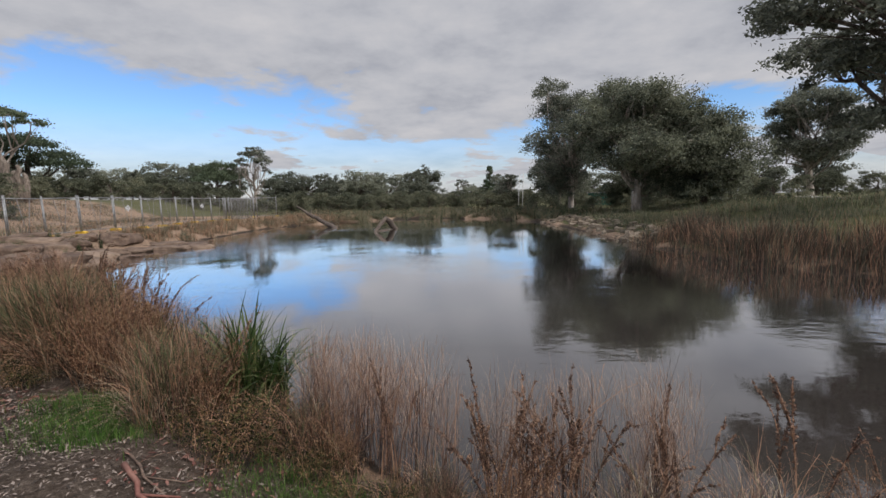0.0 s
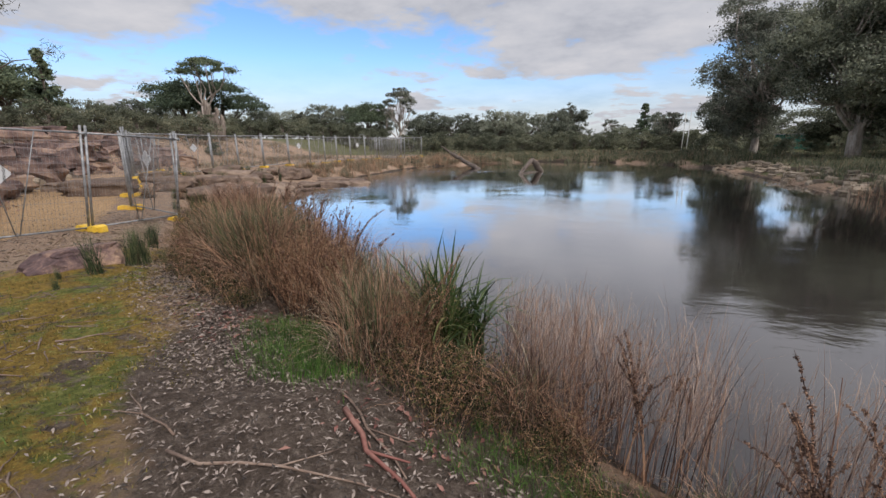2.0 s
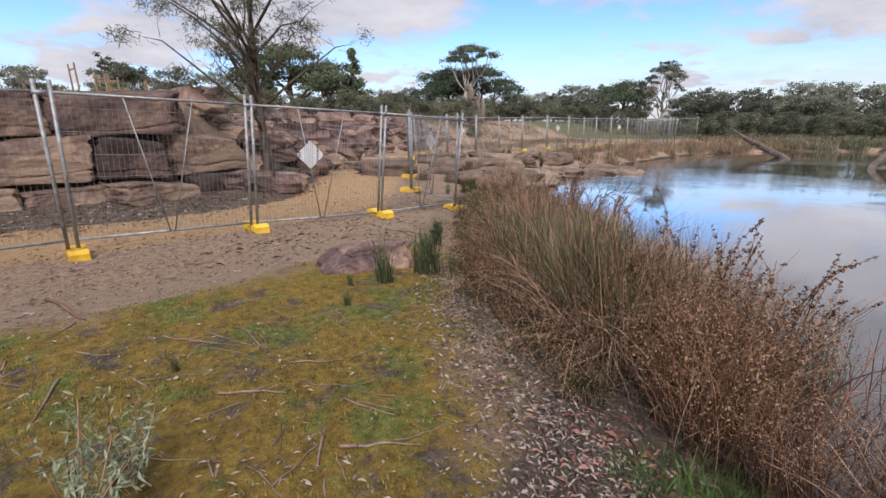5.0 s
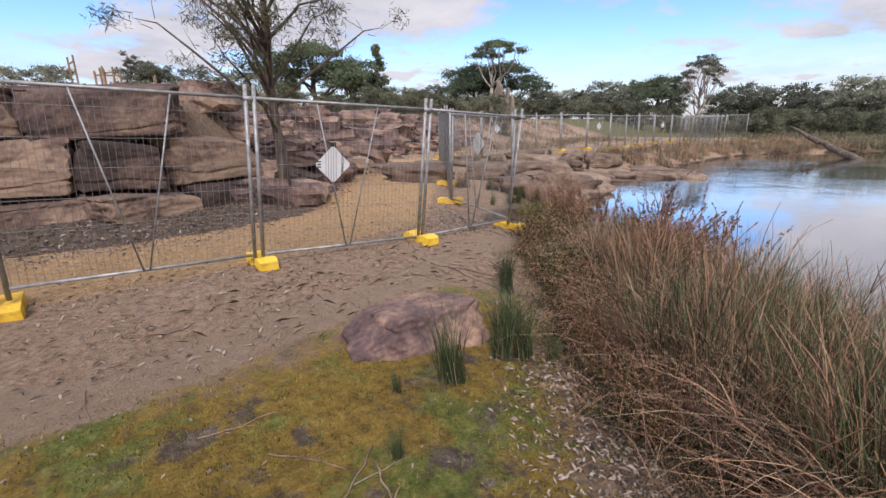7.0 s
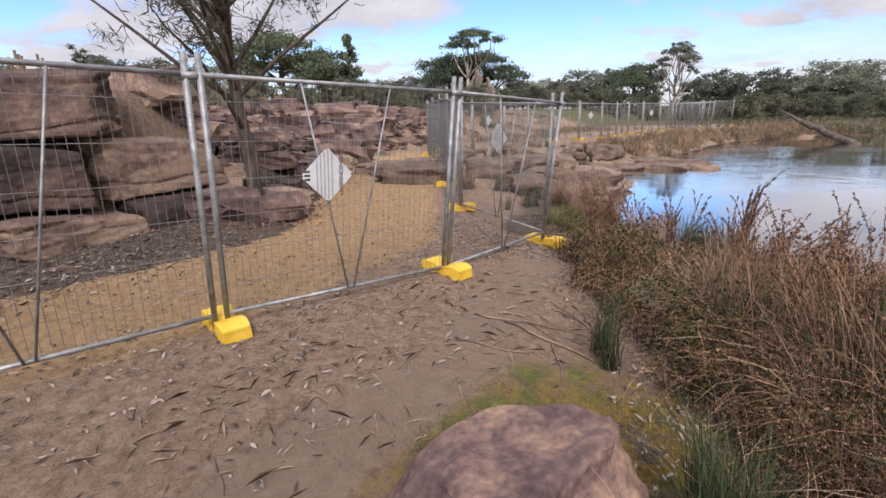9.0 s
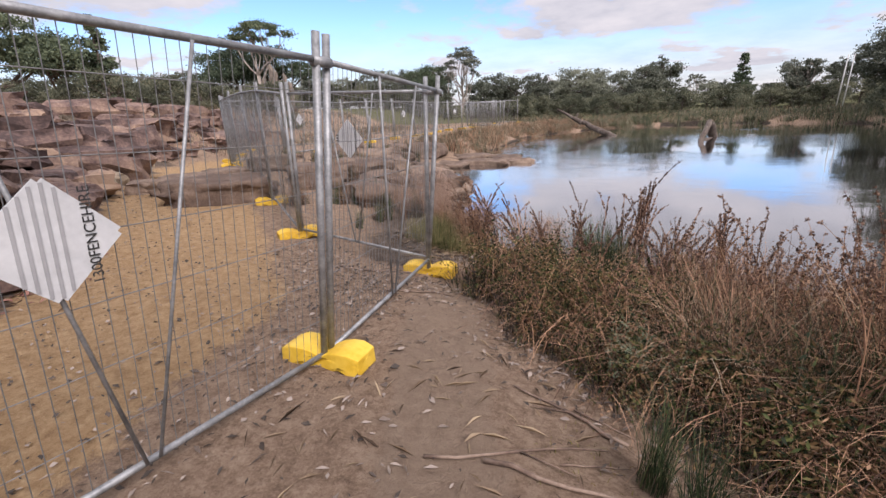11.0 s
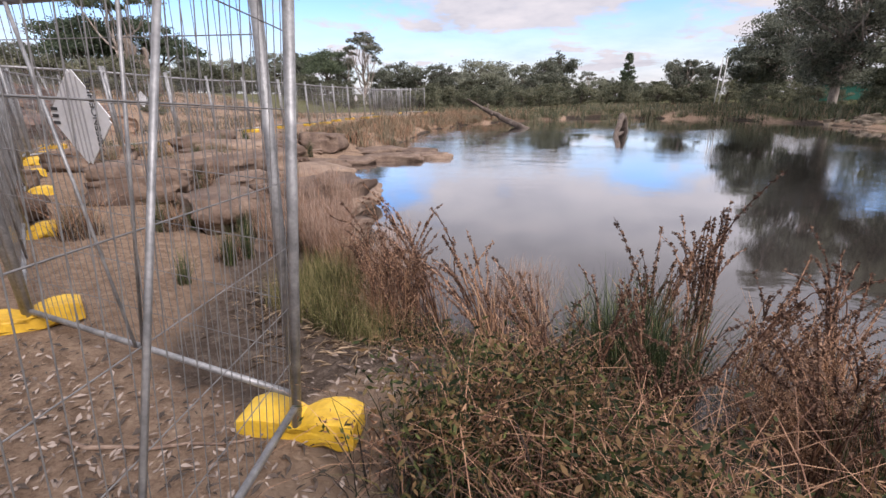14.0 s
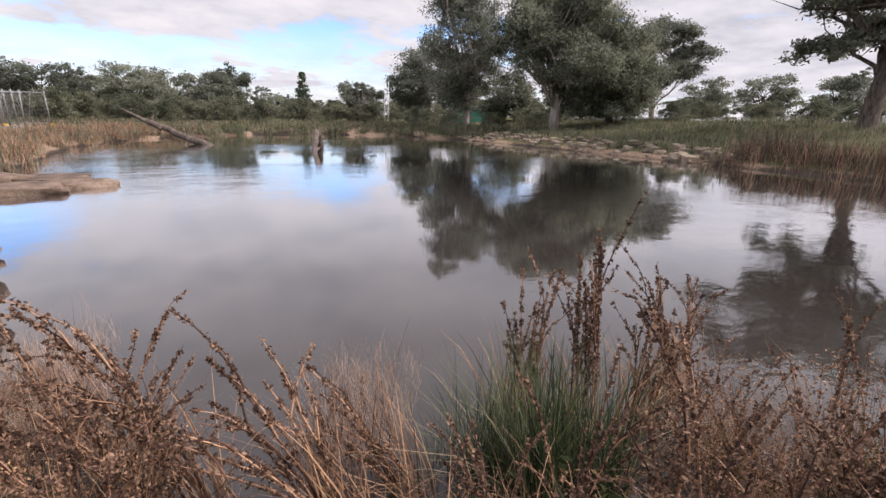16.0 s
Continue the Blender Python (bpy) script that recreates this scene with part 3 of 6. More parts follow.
def fence_panel(sign=None, wires=True, thick=1.0):
    """A panel 2.4 m long along x from the origin, with its posts, rails, wire mesh and two struts."""
    root = new("temporary_fence")
    for x in (0.02, PANEL):
        g = Geo()
        tube(g, [(x, 0, 0.02), (x, 0, 2.23)], 0.0245 * thick, 10)
        part("post", g, M["steel"], root, smooth=True)
    for z in (0.14, 2.08):
        g = Geo()
        tube(g, [(0.02, 0, z), (PANEL, 0, z)], 0.019 * thick, 8)
        part("rail", g, M["steel"], root, smooth=True)
    if wires:
        g = Geo()
        r = 0.0021 * thick
        nv = 37
        xs = np.linspace(0.06, PANEL - 0.05, nv)
        for x in xs:
            tube(g, [(x, 0.012, 0.13), (x, 0.012, 2.09)], r, 4, False)
        for z in np.linspace(0.40, 1.90, 6):
            tube(g, [(0.02, 0.016, z), (PANEL, 0.016, z)], r * 1.25, 4, False)
        part("wire_mesh", g, M["wire"], root)
    for s in (-1, 1):
        g = Geo()
        tube(g, [(1.18 + 0.03 * s, -0.02, 0.14), (1.18 + 0.42 * s, -0.02, 2.07)], 0.0095 * thick, 6)
        part("strut", g, M["steel"], root, smooth=True)
    g = Geo()
    tube(g, [(PANEL - 0.03, 0, 2.07), (PANEL + 0.11, 0, 2.07)], 0.032, 8)
    part("clamp", g, M["steel"], root, "galvanised clamp")
    if sign:
        x, z, flip = sign
        h = 0.25
        bm = bmesh.new()
        bmesh.ops.create_cube(bm, size=1.0, matrix=Matrix.Translation((x, -0.037, z)) @ Matrix.Rotation(radians(45), 4, "Y") @ Matrix.Diagonal((h * 1.41, 0.005, h * 1.41, 1)))
        bmesh.ops.bevel(bm, geom=[ed for ed in bm.edges if abs(ed.verts[0].co.y - ed.verts[1].co.y) > 0.003], offset=0.02, segments=2, affect="EDGES")
        plate = part("sign", bm, M["sign"], root, "white diamond-shaped plastic sign, weathered")
        # faded lines of print, which run up the plate
        for i, (dx, ln) in enumerate(((-0.10, 0.30), (-0.065, 0.36), (-0.03, 0.42), (0.005, 0.44), (0.04, 0.40))):
            part("print_line", box_bm(0.012, 0.002, ln, 0, (x + dx, -0.042, z)), M["ink_grey"], plate)
        tx = bpy.data.curves.new("lettering", "FONT")
        tx.body, tx.size, tx.extrude, tx.align_x, tx.align_y = "1300FENCEHIRE", 0.056, 0.0008, "CENTER", "CENTER"
        tx.materials.append(M["ink"])
        ob = new("lettering", tx)
        ob.parent = plate
        ob.matrix_basis = Matrix.Translation((x + 0.13, -0.0425, z)) @ Matrix.Rotation(radians(90), 4, "X") @ Matrix.Rotation(radians(90), 4, "Z")
        for i in range(3):
            part("print_mark", box_bm(0.05, 0.002, 0.016, 0, (x - 0.19, -0.042, z - 0.03 + 0.035 * i)), M["ink"], plate)
    return tagged(root, "galvanised temporary fence panel with wire mesh and struts", "fence panel", "temporary fence")


def fence_foot():
    """A moulded yellow foot, 0.62 m long along y, with a saddle at its middle."""
    bm = bmesh.new()
    bmesh.ops.create_cube(bm, size=1.0, matrix=Matrix.Translation((0, 0, 0.075)) @ Matrix.Diagonal((0.26, 0.64, 0.15, 1)))
    bmesh.ops.subdivide_edges(bm, edges=bm.edges[:], cuts=7, use_grid_fill=True)
    for v in bm.verts:
        t = abs(v.co.y) / 0.32
        if v.co.z > 0.1:
            v.co.z -= 0.055 * math.exp(-(t / 0.22) ** 2) + 0.03 * max(0, t - 0.75) / 0.25
        if v.co.z < 0.03 and 0.35 < t < 0.7 and abs(v.co.x) > 0.1:
            v.co.z += 0.035
        v.co.x *= 1 - 0.22 * math.exp(-(t / 0.25) ** 2) - 0.10 * (v.co.z / 0.15)
        if t > 0.9:
            v.co.x *= 0.9
    root = part("ballast_block", bm, M["yellow"], None, smooth=True)
    bev = root.modifiers.new("soft", "BEVEL")
    bev.width, bev.segments, bev.limit_method, bev.angle_limit = 0.014, 2, "ANGLE", radians(40)
    return tagged(root, "yellow moulded plastic fence foot with a saddle", "fence foot", "temporary fence feet")


def place_run(points, proto, feet, lean, skip=()):
    """Panels from point to point; lean: degrees by which they tip to their right."""
    for i in range(len(points) - 1):
        a, b = Vector(points[i]), Vector(points[i + 1])
        d = b - a
        yaw = math.atan2(d.y, d.x)
        pitch = math.atan2(d.z, d.to_2d().length)
        tip = lean[i] if hasattr(lean, "__len__") else lean
        m = Matrix.Translation(a) @ Matrix.Rotation(yaw, 4, "Z") @ Matrix.Rotation(-pitch, 4, "Y") @ Matrix.Rotation(radians(tip), 4, "X")
        src = proto[i] if isinstance(proto, list) else proto
        copy_thing(src, m)
    for i, q in enumerate(points):
        if i in skip:
            continue
        a = Vector(points[max(i - 1, 0)])
        b = Vector(points[min(i + 1, len(points) - 1)])
        yaw = math.atan2((b - a).y, (b - a).x)
        z = ground_z(q[0], q[1]) - 0.01
        copy_thing(feet, Matrix.Translation((q[0], q[1], z)) @ Matrix.Rotation(yaw + 0.06 * math.sin(i * 5.1), 4, "Z"))


def remove(*obs):
    for ob in obs:
        for o in (*ob.children_recursive, ob):
            bpy.data.objects.remove(o)


plain, signed, far_panel = fence_panel(), fence_panel((0.96, 1.30, 1)), fence_panel(None, True, 1.5)
signed_high = fence_panel((1.17, 1.52, 1))
far_signed = fence_panel((1.17, 1.4, 1), True, 1.5)
foot = fence_foot()


def at_ground(x, y, up=0.03):
    return (x, y, ground_z(x, y) + up)


NEAR_FENCE = [(-9.55, -5.45, 0.22), (-9.75, -3.05, 0.22), (-9.9, -0.65, 0.22), (-9.95, 1.8, 0.18), (-9.92, 4.24, 0.08), (-9.68, 6.64, -0.03), (-10.0, 9.05, -0.13)]
place_run(NEAR_FENCE, [plain, plain, plain, plain, signed, plain], foot, [5, 5, 5, 5, 5, 5.2])
RETURN = [(-10.06, 9.08, -0.1), (-12.4, 9.5, -0.03)] + [at_ground(x, y) for x, y in ((-14.3, 10.95), (-16.2, 12.4), (-18.15, 13.8), (-20.1, 15.2), (-21.9, 16.8), (-23.5, 18.6), (-24.9, 20.5))]
place_run([(-12.36, 9.49, -0.03), (-10.0, 9.07, -0.14)], [signed_high], foot, [0], (0, 1))
place_run(RETURN[1:], [plain, signed_high, plain, plain, far_signed, plain, plain], foot, 0)
FAR_LINE = [at_ground(-20.5 - 0.1 * k + 0.25 * math.sin(k * 1.3), 15.6 + 2.42 * k) for k in range(12)]
place_run(FAR_LINE[::-1], [far_panel, far_signed, far_panel, far_panel] * 3, foot, 1.5)
BACK_LINE = [at_ground(-23.0 + 2.0 * k, 46.0 + 1.35 * k) for k in range(3)]
place_run(BACK_LINE[::-1], far_panel, foot, 0)
# panels stacked upright, a little apart
for k in range(4):
    x, y = -21.2 - 0.45 * k, 43.0 + 0.35 * k
    copy_thing(far_panel, Matrix.Translation((x, y, ground_z(x, y))) @ Matrix.Rotation(radians(30 - 7 * k), 4, "Z") @ Matrix.Rotation(radians(10 - 3 * k), 4, "X"))
remove(plain, signed, signed_high, far_panel, far_signed, foot)


# ---- rocks ----
def rock(name, seed, size, at, turn, mat, label, group, sub=3, rough=0.16, flat=0.0, tilt=0.0, category="rock", roundness=0.26):
    bm = lump(seed, size, sub, rough, flat, roundness)
    ob = part(name, bm, mat, None, smooth=sub >= 3)
    ob.matrix_basis = pose(at[0], at[1], at[2], tilt, tilt * 0.6, turn)
    return tagged(ob, label, category, group)


# the stone beside the track
def cut_block(seed, size, cuts, rough, detail=4, round_off=0.06):
    """A split block of sandstone: a box with slanting faces cut away, then weathered; sits on z=0."""
    r = random.Random(seed)
    bm = bmesh.new()
    bmesh.ops.create_cube(bm, size=1.0)
    for nx, ny, nz, d in cuts:
        n = Vector((nx, ny, nz)).normalized()
        geom = bm.verts[:] + bm.edges[:] + bm.faces[:]
        out = bmesh.ops.bisect_plane(bm, geom=geom, plane_co=n * d, plane_no=n, clear_outer=True)
        bmesh.ops.contextual_create(bm, geom=[e for e in out["geom_cut"] if isinstance(e, bmesh.types.BMEdge)])
    bmesh.ops.bevel(bm, geom=bm.edges[:], offset=round_off, segments=2, affect="EDGES", profile=0.6)
    bmesh.ops.triangulate(bm, faces=bm.faces[:])
    for _ in range(detail):
        long = [e for e in bm.edges if e.calc_length() > 0.8 / 2 ** (detail - 1)]
        if not long:
            break
        bmesh.ops.subdivide_edges(bm, edges=long, cuts=1)
        bmesh.ops.triangulate(bm, faces=[f for f in bm.faces if len(f.verts) > 3])
    off = Vector((seed * 5.3, seed * 2.1, seed * 1.3))
    for v in bm.verts:
        p = v.co.copy()
        p += noise.noise_vector(p * 1.7 + off) * rough + noise.noise_vector(p * 5 + off) * rough * 0.5
        # bedding seams run level through the block
        seam = abs(((p.z * 1.7 + 0.5 * noise.noise(p * 1.5 + off)) % 1.0) - 0.5)
        p *= 1 - 0.045 * max(0.0, 1 - seam / 0.12) * (1 if abs(p.z) < 0.4 else 0)
        p += noise.noise_vector(p * 13 + off) * rough * 0.22
        v.co = Vector((p.x * size[0], p.y * size[1], (p.z + 0.5) * size[2]))
    bmesh.ops.recalc_face_normals(bm, faces=bm.faces[:])
    return bm


stone = part("path_boulder", cut_block(3, (1.2, 0.80, 0.46), ((0.12, 0.25, 1, 0.40), (-1, -0.25, 0.6, 0.47), (0.2, -1, 0.45, 0.44), (-0.8, -0.8, 0.1, 0.55), (0.9, -0.7, 0.3, 0.52), (0.6, 0.9, 0.3, 0.52), (-0.7, 0.8, 0.2, 0.52)), 0.06, 6, 0.018), M["rock_purple"])
stone.matrix_basis = pose(-7.04, 4.68, -0.14, 3, -2, 80)
tagged(stone, "flat-topped purple-brown sandstone boulder beside the track", "boulder")

# stacked boulder wall at the foot of the terrace
rng = random.Random(5)
WALL = [(-14.9, -8.5), (-14.7, -4.0), (-14.55, 0.5), (-14.45, 3.2), (-15.1, 5.6)]


def along(line, s):
    for a, b in zip(line, line[1:]):
        L = math.dist(a, b)
        if s <= L:
            k = s / L
            return a[0] + (b[0] - a[0]) * k, a[1] + (b[1] - a[1]) * k, math.degrees(math.atan2(b[1] - a[1], b[0] - a[0]))
        s -= L
    return (*line[-1], 60.0)


total = sum(math.dist(a, b) for a, b in zip(WALL, WALL[1:]))
for course, (z, h) in enumerate(((-0.06, 0.88), (0.74, 1.05), (1.70, 0.92))):
    s = -0.5 * course
    while s < total - 0.8 * course:
        L = rng.uniform(1.1, 2.8)
        x, y, turn = along(WALL, max(0, s + L / 2))
        hh = h * rng.uniform(0.82, 1.08)
        cuts = [(rng.uniform(-0.3, 0.3), rng.uniform(-0.4, 0.1), 1, rng.uniform(0.42, 0.48)), (1, rng.uniform(-0.35, 0.1), rng.uniform(-0.12, 0.2), rng.uniform(0.47, 0.52)),
                (-1, rng.uniform(-0.35, 0.1), rng.uniform(-0.12, 0.2), rng.uniform(0.47, 0.52)), (0.1, -1, rng.uniform(0.05, 0.35), rng.uniform(0.45, 0.52))]
        ob = part("wall_boulder", cut_block(rng.randint(1, 99), (L * 1.05, rng.uniform(0.95, 1.3), hh), cuts, 0.05, 5, 0.035), M["rock_wall"])
        ob.matrix_basis = pose(x - 0.24 * course + rng.uniform(-0.14, 0.14), y, z, rng.uniform(-3, 3), rng.uniform(-3, 3), turn + rng.uniform(-7, 7))
        tagged(ob, "large brown sandstone block stacked in a retaining wall", "boulder", "boulder wall")
        s += L * 0.98
# scattered rocks on the slope
SLOPE = [tuple(q) for q in PATH_EDGE[4:]]
for k in range(330):
    e = 0.4 + 8.6 * rng.random() ** 1.3
    bx, by, turn = along(SLOPE, rng.uniform(0.5, 26))
    x, y = bx - e * math.sin(radians(turn)), by + e * math.cos(radians(turn))
    if y < 5.2 or float(polyline_distance(np.array([(x, y)]), PATH_EDGE, False)[0][0]) < 0.35:
        continue
    sz = rng.uniform(0.25, 0.8 if bx < -15 else 0.5) * (1.8 if rng.random() < 0.25 else 1)
    rock("slope_rock", rng.uniform(1, 99), (sz * 1.6, sz, sz * 0.62), (x, y, ground_z(x, y) - 0.1 * sz), rng.uniform(0, 180), M["rock"] if rng.random() < 0.85 or sz > 0.55 or bx > -16 else M["rock_pale"],
         "brown sandstone rock lying on the bare slope", "slope rocks", 2, 0.2, 0.2, rng.uniform(-8, 8))
# flat rocks at the water's edge
SHELF = [(-13.0, 14.6, 2.3, 1.5, 0.50, 20), (-12.1, 12.9, 1.8, 1.4, 0.40, 75), (-13.2, 13.1, 1.7, 1.2, 0.42, 10), (-13.2, 15.9, 1.9, 1.2, 0.4, 40), (-14.6, 17.9, 2.2, 1.5, 0.40, 55), (-15.4, 19.4, 2.3, 1.6, 0.42, 80),
         (-14.9, 20.9, 1.6, 1.1, 0.34, 15), (-13.6, 21.8, 1.9, 0.9, 0.32, 5), (-14.4, 23.1, 1.7, 1.2, 0.36, 60), (-13.2, 23.2, 1.6, 1.0, 0.30, -15), (-12.6, 22.4, 1.8, 0.7, 0.30, 8), (-15.6, 22.6, 1.7, 1.4, 0.42, 33)]
for x, y, a, b, h, turn in SHELF:
    rock("shore_slab", x * 3.1 + y, (a, b, h), (x, y, -0.55 + 0.04 * math.sin(x * 9)), turn, M["rock_tan"], "weathered tan sandstone slab at the water's edge", "shore slabs", 3, 0.15, 0.3, 2)
for k in range(46):
    x, y = rng.uniform(-18.5, -12.2), rng.uniform(10.6, 22)
    if float(shore(np.array([(x, y)]))[0]) < 0.3 or (x > -12.6 and y < 11):
        continue
    sz = rng.uniform(0.3, 1.0)
    rock("shore_rock", rng.uniform(1, 99), (sz * 1.7, sz * 1.1, sz * 0.55), (x, y, ground_z(x, y) - 0.06), rng.uniform(0, 180), M["rock_tan"], "weathered tan sandstone rock among tufts by the pond", "shore rocks", 2 if sz < 0.6 else 3, 0.18, 0.25, rng.uniform(-5, 5))
# heaped stones on the far bank
for k in range(170):
    t = rng.uniform(0, 1)
    y = 20.5 + 20 * t
    x = 9.2 + 0.9 * math.sin(t * 3) * 0.6 + rng.uniform(-0.1, 2.2)
    x += 0.35 if y < 27 else (-0.4 if y > 36 else 0)
    sz = rng.uniform(0.16, 0.40)
    rock("bank_stone", rng.uniform(1, 99), (sz * 1.5, sz, sz * 0.7), (x, y, max(ground_z(x, y), WATER) - 0.08), rng.uniform(0, 180), M["rock_pale"], "pale rubble stone heaped on the far bank", "bank stones", 1, 0.2, 0.1, rng.uniform(-15, 15))


# ---- wood in the water ----
def driftwood(name, limbs, label, mat="deadwood"):
    root = None
    for i, (pts, radii) in enumerate(limbs):
        g = Geo()
        fine_pts, fr = [], []
        for k in range(len(pts) - 1):
            a, b = Vector(pts[k]), Vector(pts[k + 1])
            for j in range(4):
                f = j / 4
                p = a.lerp(b, f)
                p += noise.noise_vector(p * 2.3) * 0.10 * radii[k] * 4
                fine_pts.append(p)
                fr.append((radii[k] * (1 - f) + radii[k + 1] * f) * (1 + 0.2 * noise.noise(p * 5)))
        fine_pts.append(Vector(pts[-1]))
        fr.append(radii[-1])
        tube(g, fine_pts, fr, 9)
        if root is None:
            root = part(name, g, M[mat], None, smooth=True)
        else:
            part("limb", g, M[mat], root, smooth=True)
    return tagged(root, label, "driftwood")


driftwood("sunken_branch", [([(-9.3, 38.2, -0.6), (-10.2, 38.9, -0.25), (-11.6, 39.8, 0.35), (-12.9, 40.5, 0.95), (-13.9, 40.9, 1.5)], [0.22, 0.2, 0.17, 0.12, 0.04]),
                            ([(-11.9, 39.9, 0.4), (-12.4, 40.0, 0.75), (-12.6, 39.9, 0.85)], [0.16, 0.17, 0.12]), ([(-12.4, 40.2, 0.7), (-12.3, 40.5, 1.15)], [0.09, 0.04])],
          "dead grey branch leaning out of the pond")
driftwood("sunken_fork", [([(-4.95, 31.7, -0.7), (-4.65, 32.7, 0.0), (-4.4, 33.6, 0.42), (-4.3, 34.0, 0.55)], [0.13, 0.14, 0.16, 0.12]), ([(-4.35, 33.75, 0.5), (-4.1, 34.6, 0.15), (-3.75, 35.8, -0.7)], [0.17, 0.22, 0.24]),
                          ([(-4.9, 32.0, -0.45), (-4.4, 33.6, -0.42), (-3.9, 35.2, -0.5)], [0.09, 0.1, 0.08])],
          "forked dead stump standing in the pond")


# ---- trees ----
def tree(name, at, seed, height, trunk_r, blobs, leaf_n, leaf_size, bark, leaf, label, category="tree", aspect=0.45, lean=(0, 0), hang=0.0, twigs=4, spread=0.24):
    """blobs: parts of the crown, each with its centre and radii; limbs reach to them."""
    r = np.random.default_rng(seed)
    root = new(name)
    g, lv = Geo(), Geo()
    top = np.array([lean[0], lean[1], height * 0.8])
    stem = []
    for k in range(7):
        s = k / 6
        stem.append(np.array([lean[0] * s ** 1.4, lean[1] * s ** 1.4, height * 0.8 * s]) + r.normal(0, trunk_r * 0.5, 3) * (1 if 0 < k else 0) * np.array([1, 1, 0]))
    fork = 0.5 if len(blobs) > 1 else 0.95
    n_st = max(3, int(round(6 * fork)) + 1)
    tube(g, [(0, 0, -0.25)] + stem[:n_st], [trunk_r * 1.5] + [trunk_r * (1.1 - 0.75 * k / 6) for k in range(n_st)], 9)
    vol = np.array([b[3] * b[4] * b[5] for b in blobs]) ** (2 / 3)
    for b, share in zip(blobs, vol / vol.sum()):
        c, rad = np.array(b[:3]), np.array(b[3:6])
        s0 = min(n_st - 1, max(1, int(n_st * (0.45 + 0.5 * r.random()))))
        p0 = stem[s0]
        mid = (p0 + c) / 2 + r.normal(0, 0.06 * height, 3) * np.array([1, 1, 0.4]) + np.array([0, 0, -0.02 * height])
        r0 = trunk_r * (0.30 + 0.35 * share ** 0.5)
        tube(g, [p0, (p0 * 2 + mid * 2) / 4 + r.normal(0, 0.015 * height, 3), mid, (mid + c) / 2 + r.normal(0, 0.02 * height, 3), c], [r0, r0 * 0.85, r0 * 0.65, r0 * 0.5, r0 * 0.3], 6)
        for k in range(twigs):
            u = r.normal(size=3)
            u /= np.linalg.norm(u)
            e = c + u * rad * 0.8
            st = mid if k % 2 else c
            tube(g, [st, (st + e) / 2 + r.normal(0, 0.02 * height, 3), e], [r0 * 0.35, r0 * 0.22, r0 * 0.08], 5)
        n = int(leaf_n * share)
        clumps = max(5, n // 75)
        u = r.normal(size=(clumps, 3))
        u /= np.linalg.norm(u, axis=1)[:, None]
        u[:, 2] = np.where(u[:, 2] < -0.45, -u[:, 2] * 0.6, u[:, 2])
        cc = c + u * rad * (r.uniform(0.35, 1.0, clumps) ** 0.5)[:, None] * r.uniform(0.85, 1.12, clumps)[:, None]
        which = r.integers(0, clumps, n)
        rr = rad.mean() * spread * r.uniform(0.5, 1.35, clumps)
        pts = cc[which] + r.normal(size=(n, 3)) * rr[which][:, None] * np.array([1, 1, 0.55])
        leaves(lv, r, pts, leaf_size, aspect, 0.0, hang)
    part("trunk", g, M[bark], root, smooth=True)
    part("crown", lv, M[leaf], root)
    root.matrix_basis = pose(*at)
    return tagged(root, label, category)


def crown(seed, n, centre, radii, size, flat=0.8, low=0.25):
    """Blobs spread over an ellipsoid crown."""
    r = np.random.default_rng(seed)
    out = []
    for k in range(n):
        u = r.normal(size=3)
        u /= np.linalg.norm(u)
        u[2] = abs(u[2]) if r.random() > low else -abs(u[2]) * 0.8
        q = np.array(centre) + u * np.array(radii) * r.uniform(0.45, 0.95)
        s = size * r.uniform(0.75, 1.25)
        out.append((*q, s, s, s * flat))
    return out


def on_ground(x, y):
    return (x, y, ground_z(x, y))


# the broad dark tree and its neighbours across the water
tree("broad_evergreen_tree", on_ground(17.2, 40.0), 11, 12.0, 0.42, crown(3, 60, (-0.4, 0, 6.3), (5.9, 5.9, 4.7), 1.7, 0.75, 0.22) + crown(8, 14, (2.4, 1.0, 2.9), (3.4, 3.4, 2.2), 1.4, 0.8, 0.4), 130000, 0.19, "bark_pale", "oakleaf", "broad spreading evergreen tree with dense dark crown across the pond")
tree("tall_gum_tree", on_ground(13.6, 49.0), 12, 15.0, 0.30, crown(4, 40, (-0.9, 0, 7.2), (3.8, 3.8, 7.0), 1.5, 0.9, 0.5), 58000, 0.20, "bark_pale", "gumleaf", "tall gum tree with airy crown beside the broad tree", hang=0.5)
tree("side_tree", on_ground(22.3, 38.6), 13, 9.0, 0.3, crown(5, 36, (0.0, 0, 3.4), (3.2, 3.2, 4.4), 1.6, 0.9, 0.55), 60000, 0.19, "bark", "oakleaf", "dense dark green tree beside the broad tree")
tree("rounded_tree", on_ground(16.6, 67.3), 18, 10.5, 0.3, crown(10, 34, (0, 0, 5.0), (4.6, 4.6, 5.2), 1.7, 0.85, 0.5), 30000, 0.26, "bark_pale", "farleaf", "rounded grey-green tree behind the tall gum")
tree("dark_shrubby_tree", on_ground(21.4, 53.6), 19, 6.0, 0.2, crown(12, 24, (0, 0, 2.4), (3.4, 3.4, 3.0), 1.3, 0.85, 0.5), 24000, 0.2, "bark", "oakleaf", "low dark evergreen tree behind the broad tree")
tree("leaning_gum_tree", on_ground(22.5, 20.7), 14, 15.5, 0.42, crown(6, 28, (-0.2, 0.6, 7.6), (6.6, 6.6, 5.4), 1.5, 0.65, 0.45), 55000, 0.24, "bark", "gumleaf", "large leaning gum tree on the near bank, dark against the sky", lean=(1.2, -2.6), hang=0.5, spread=0.2)
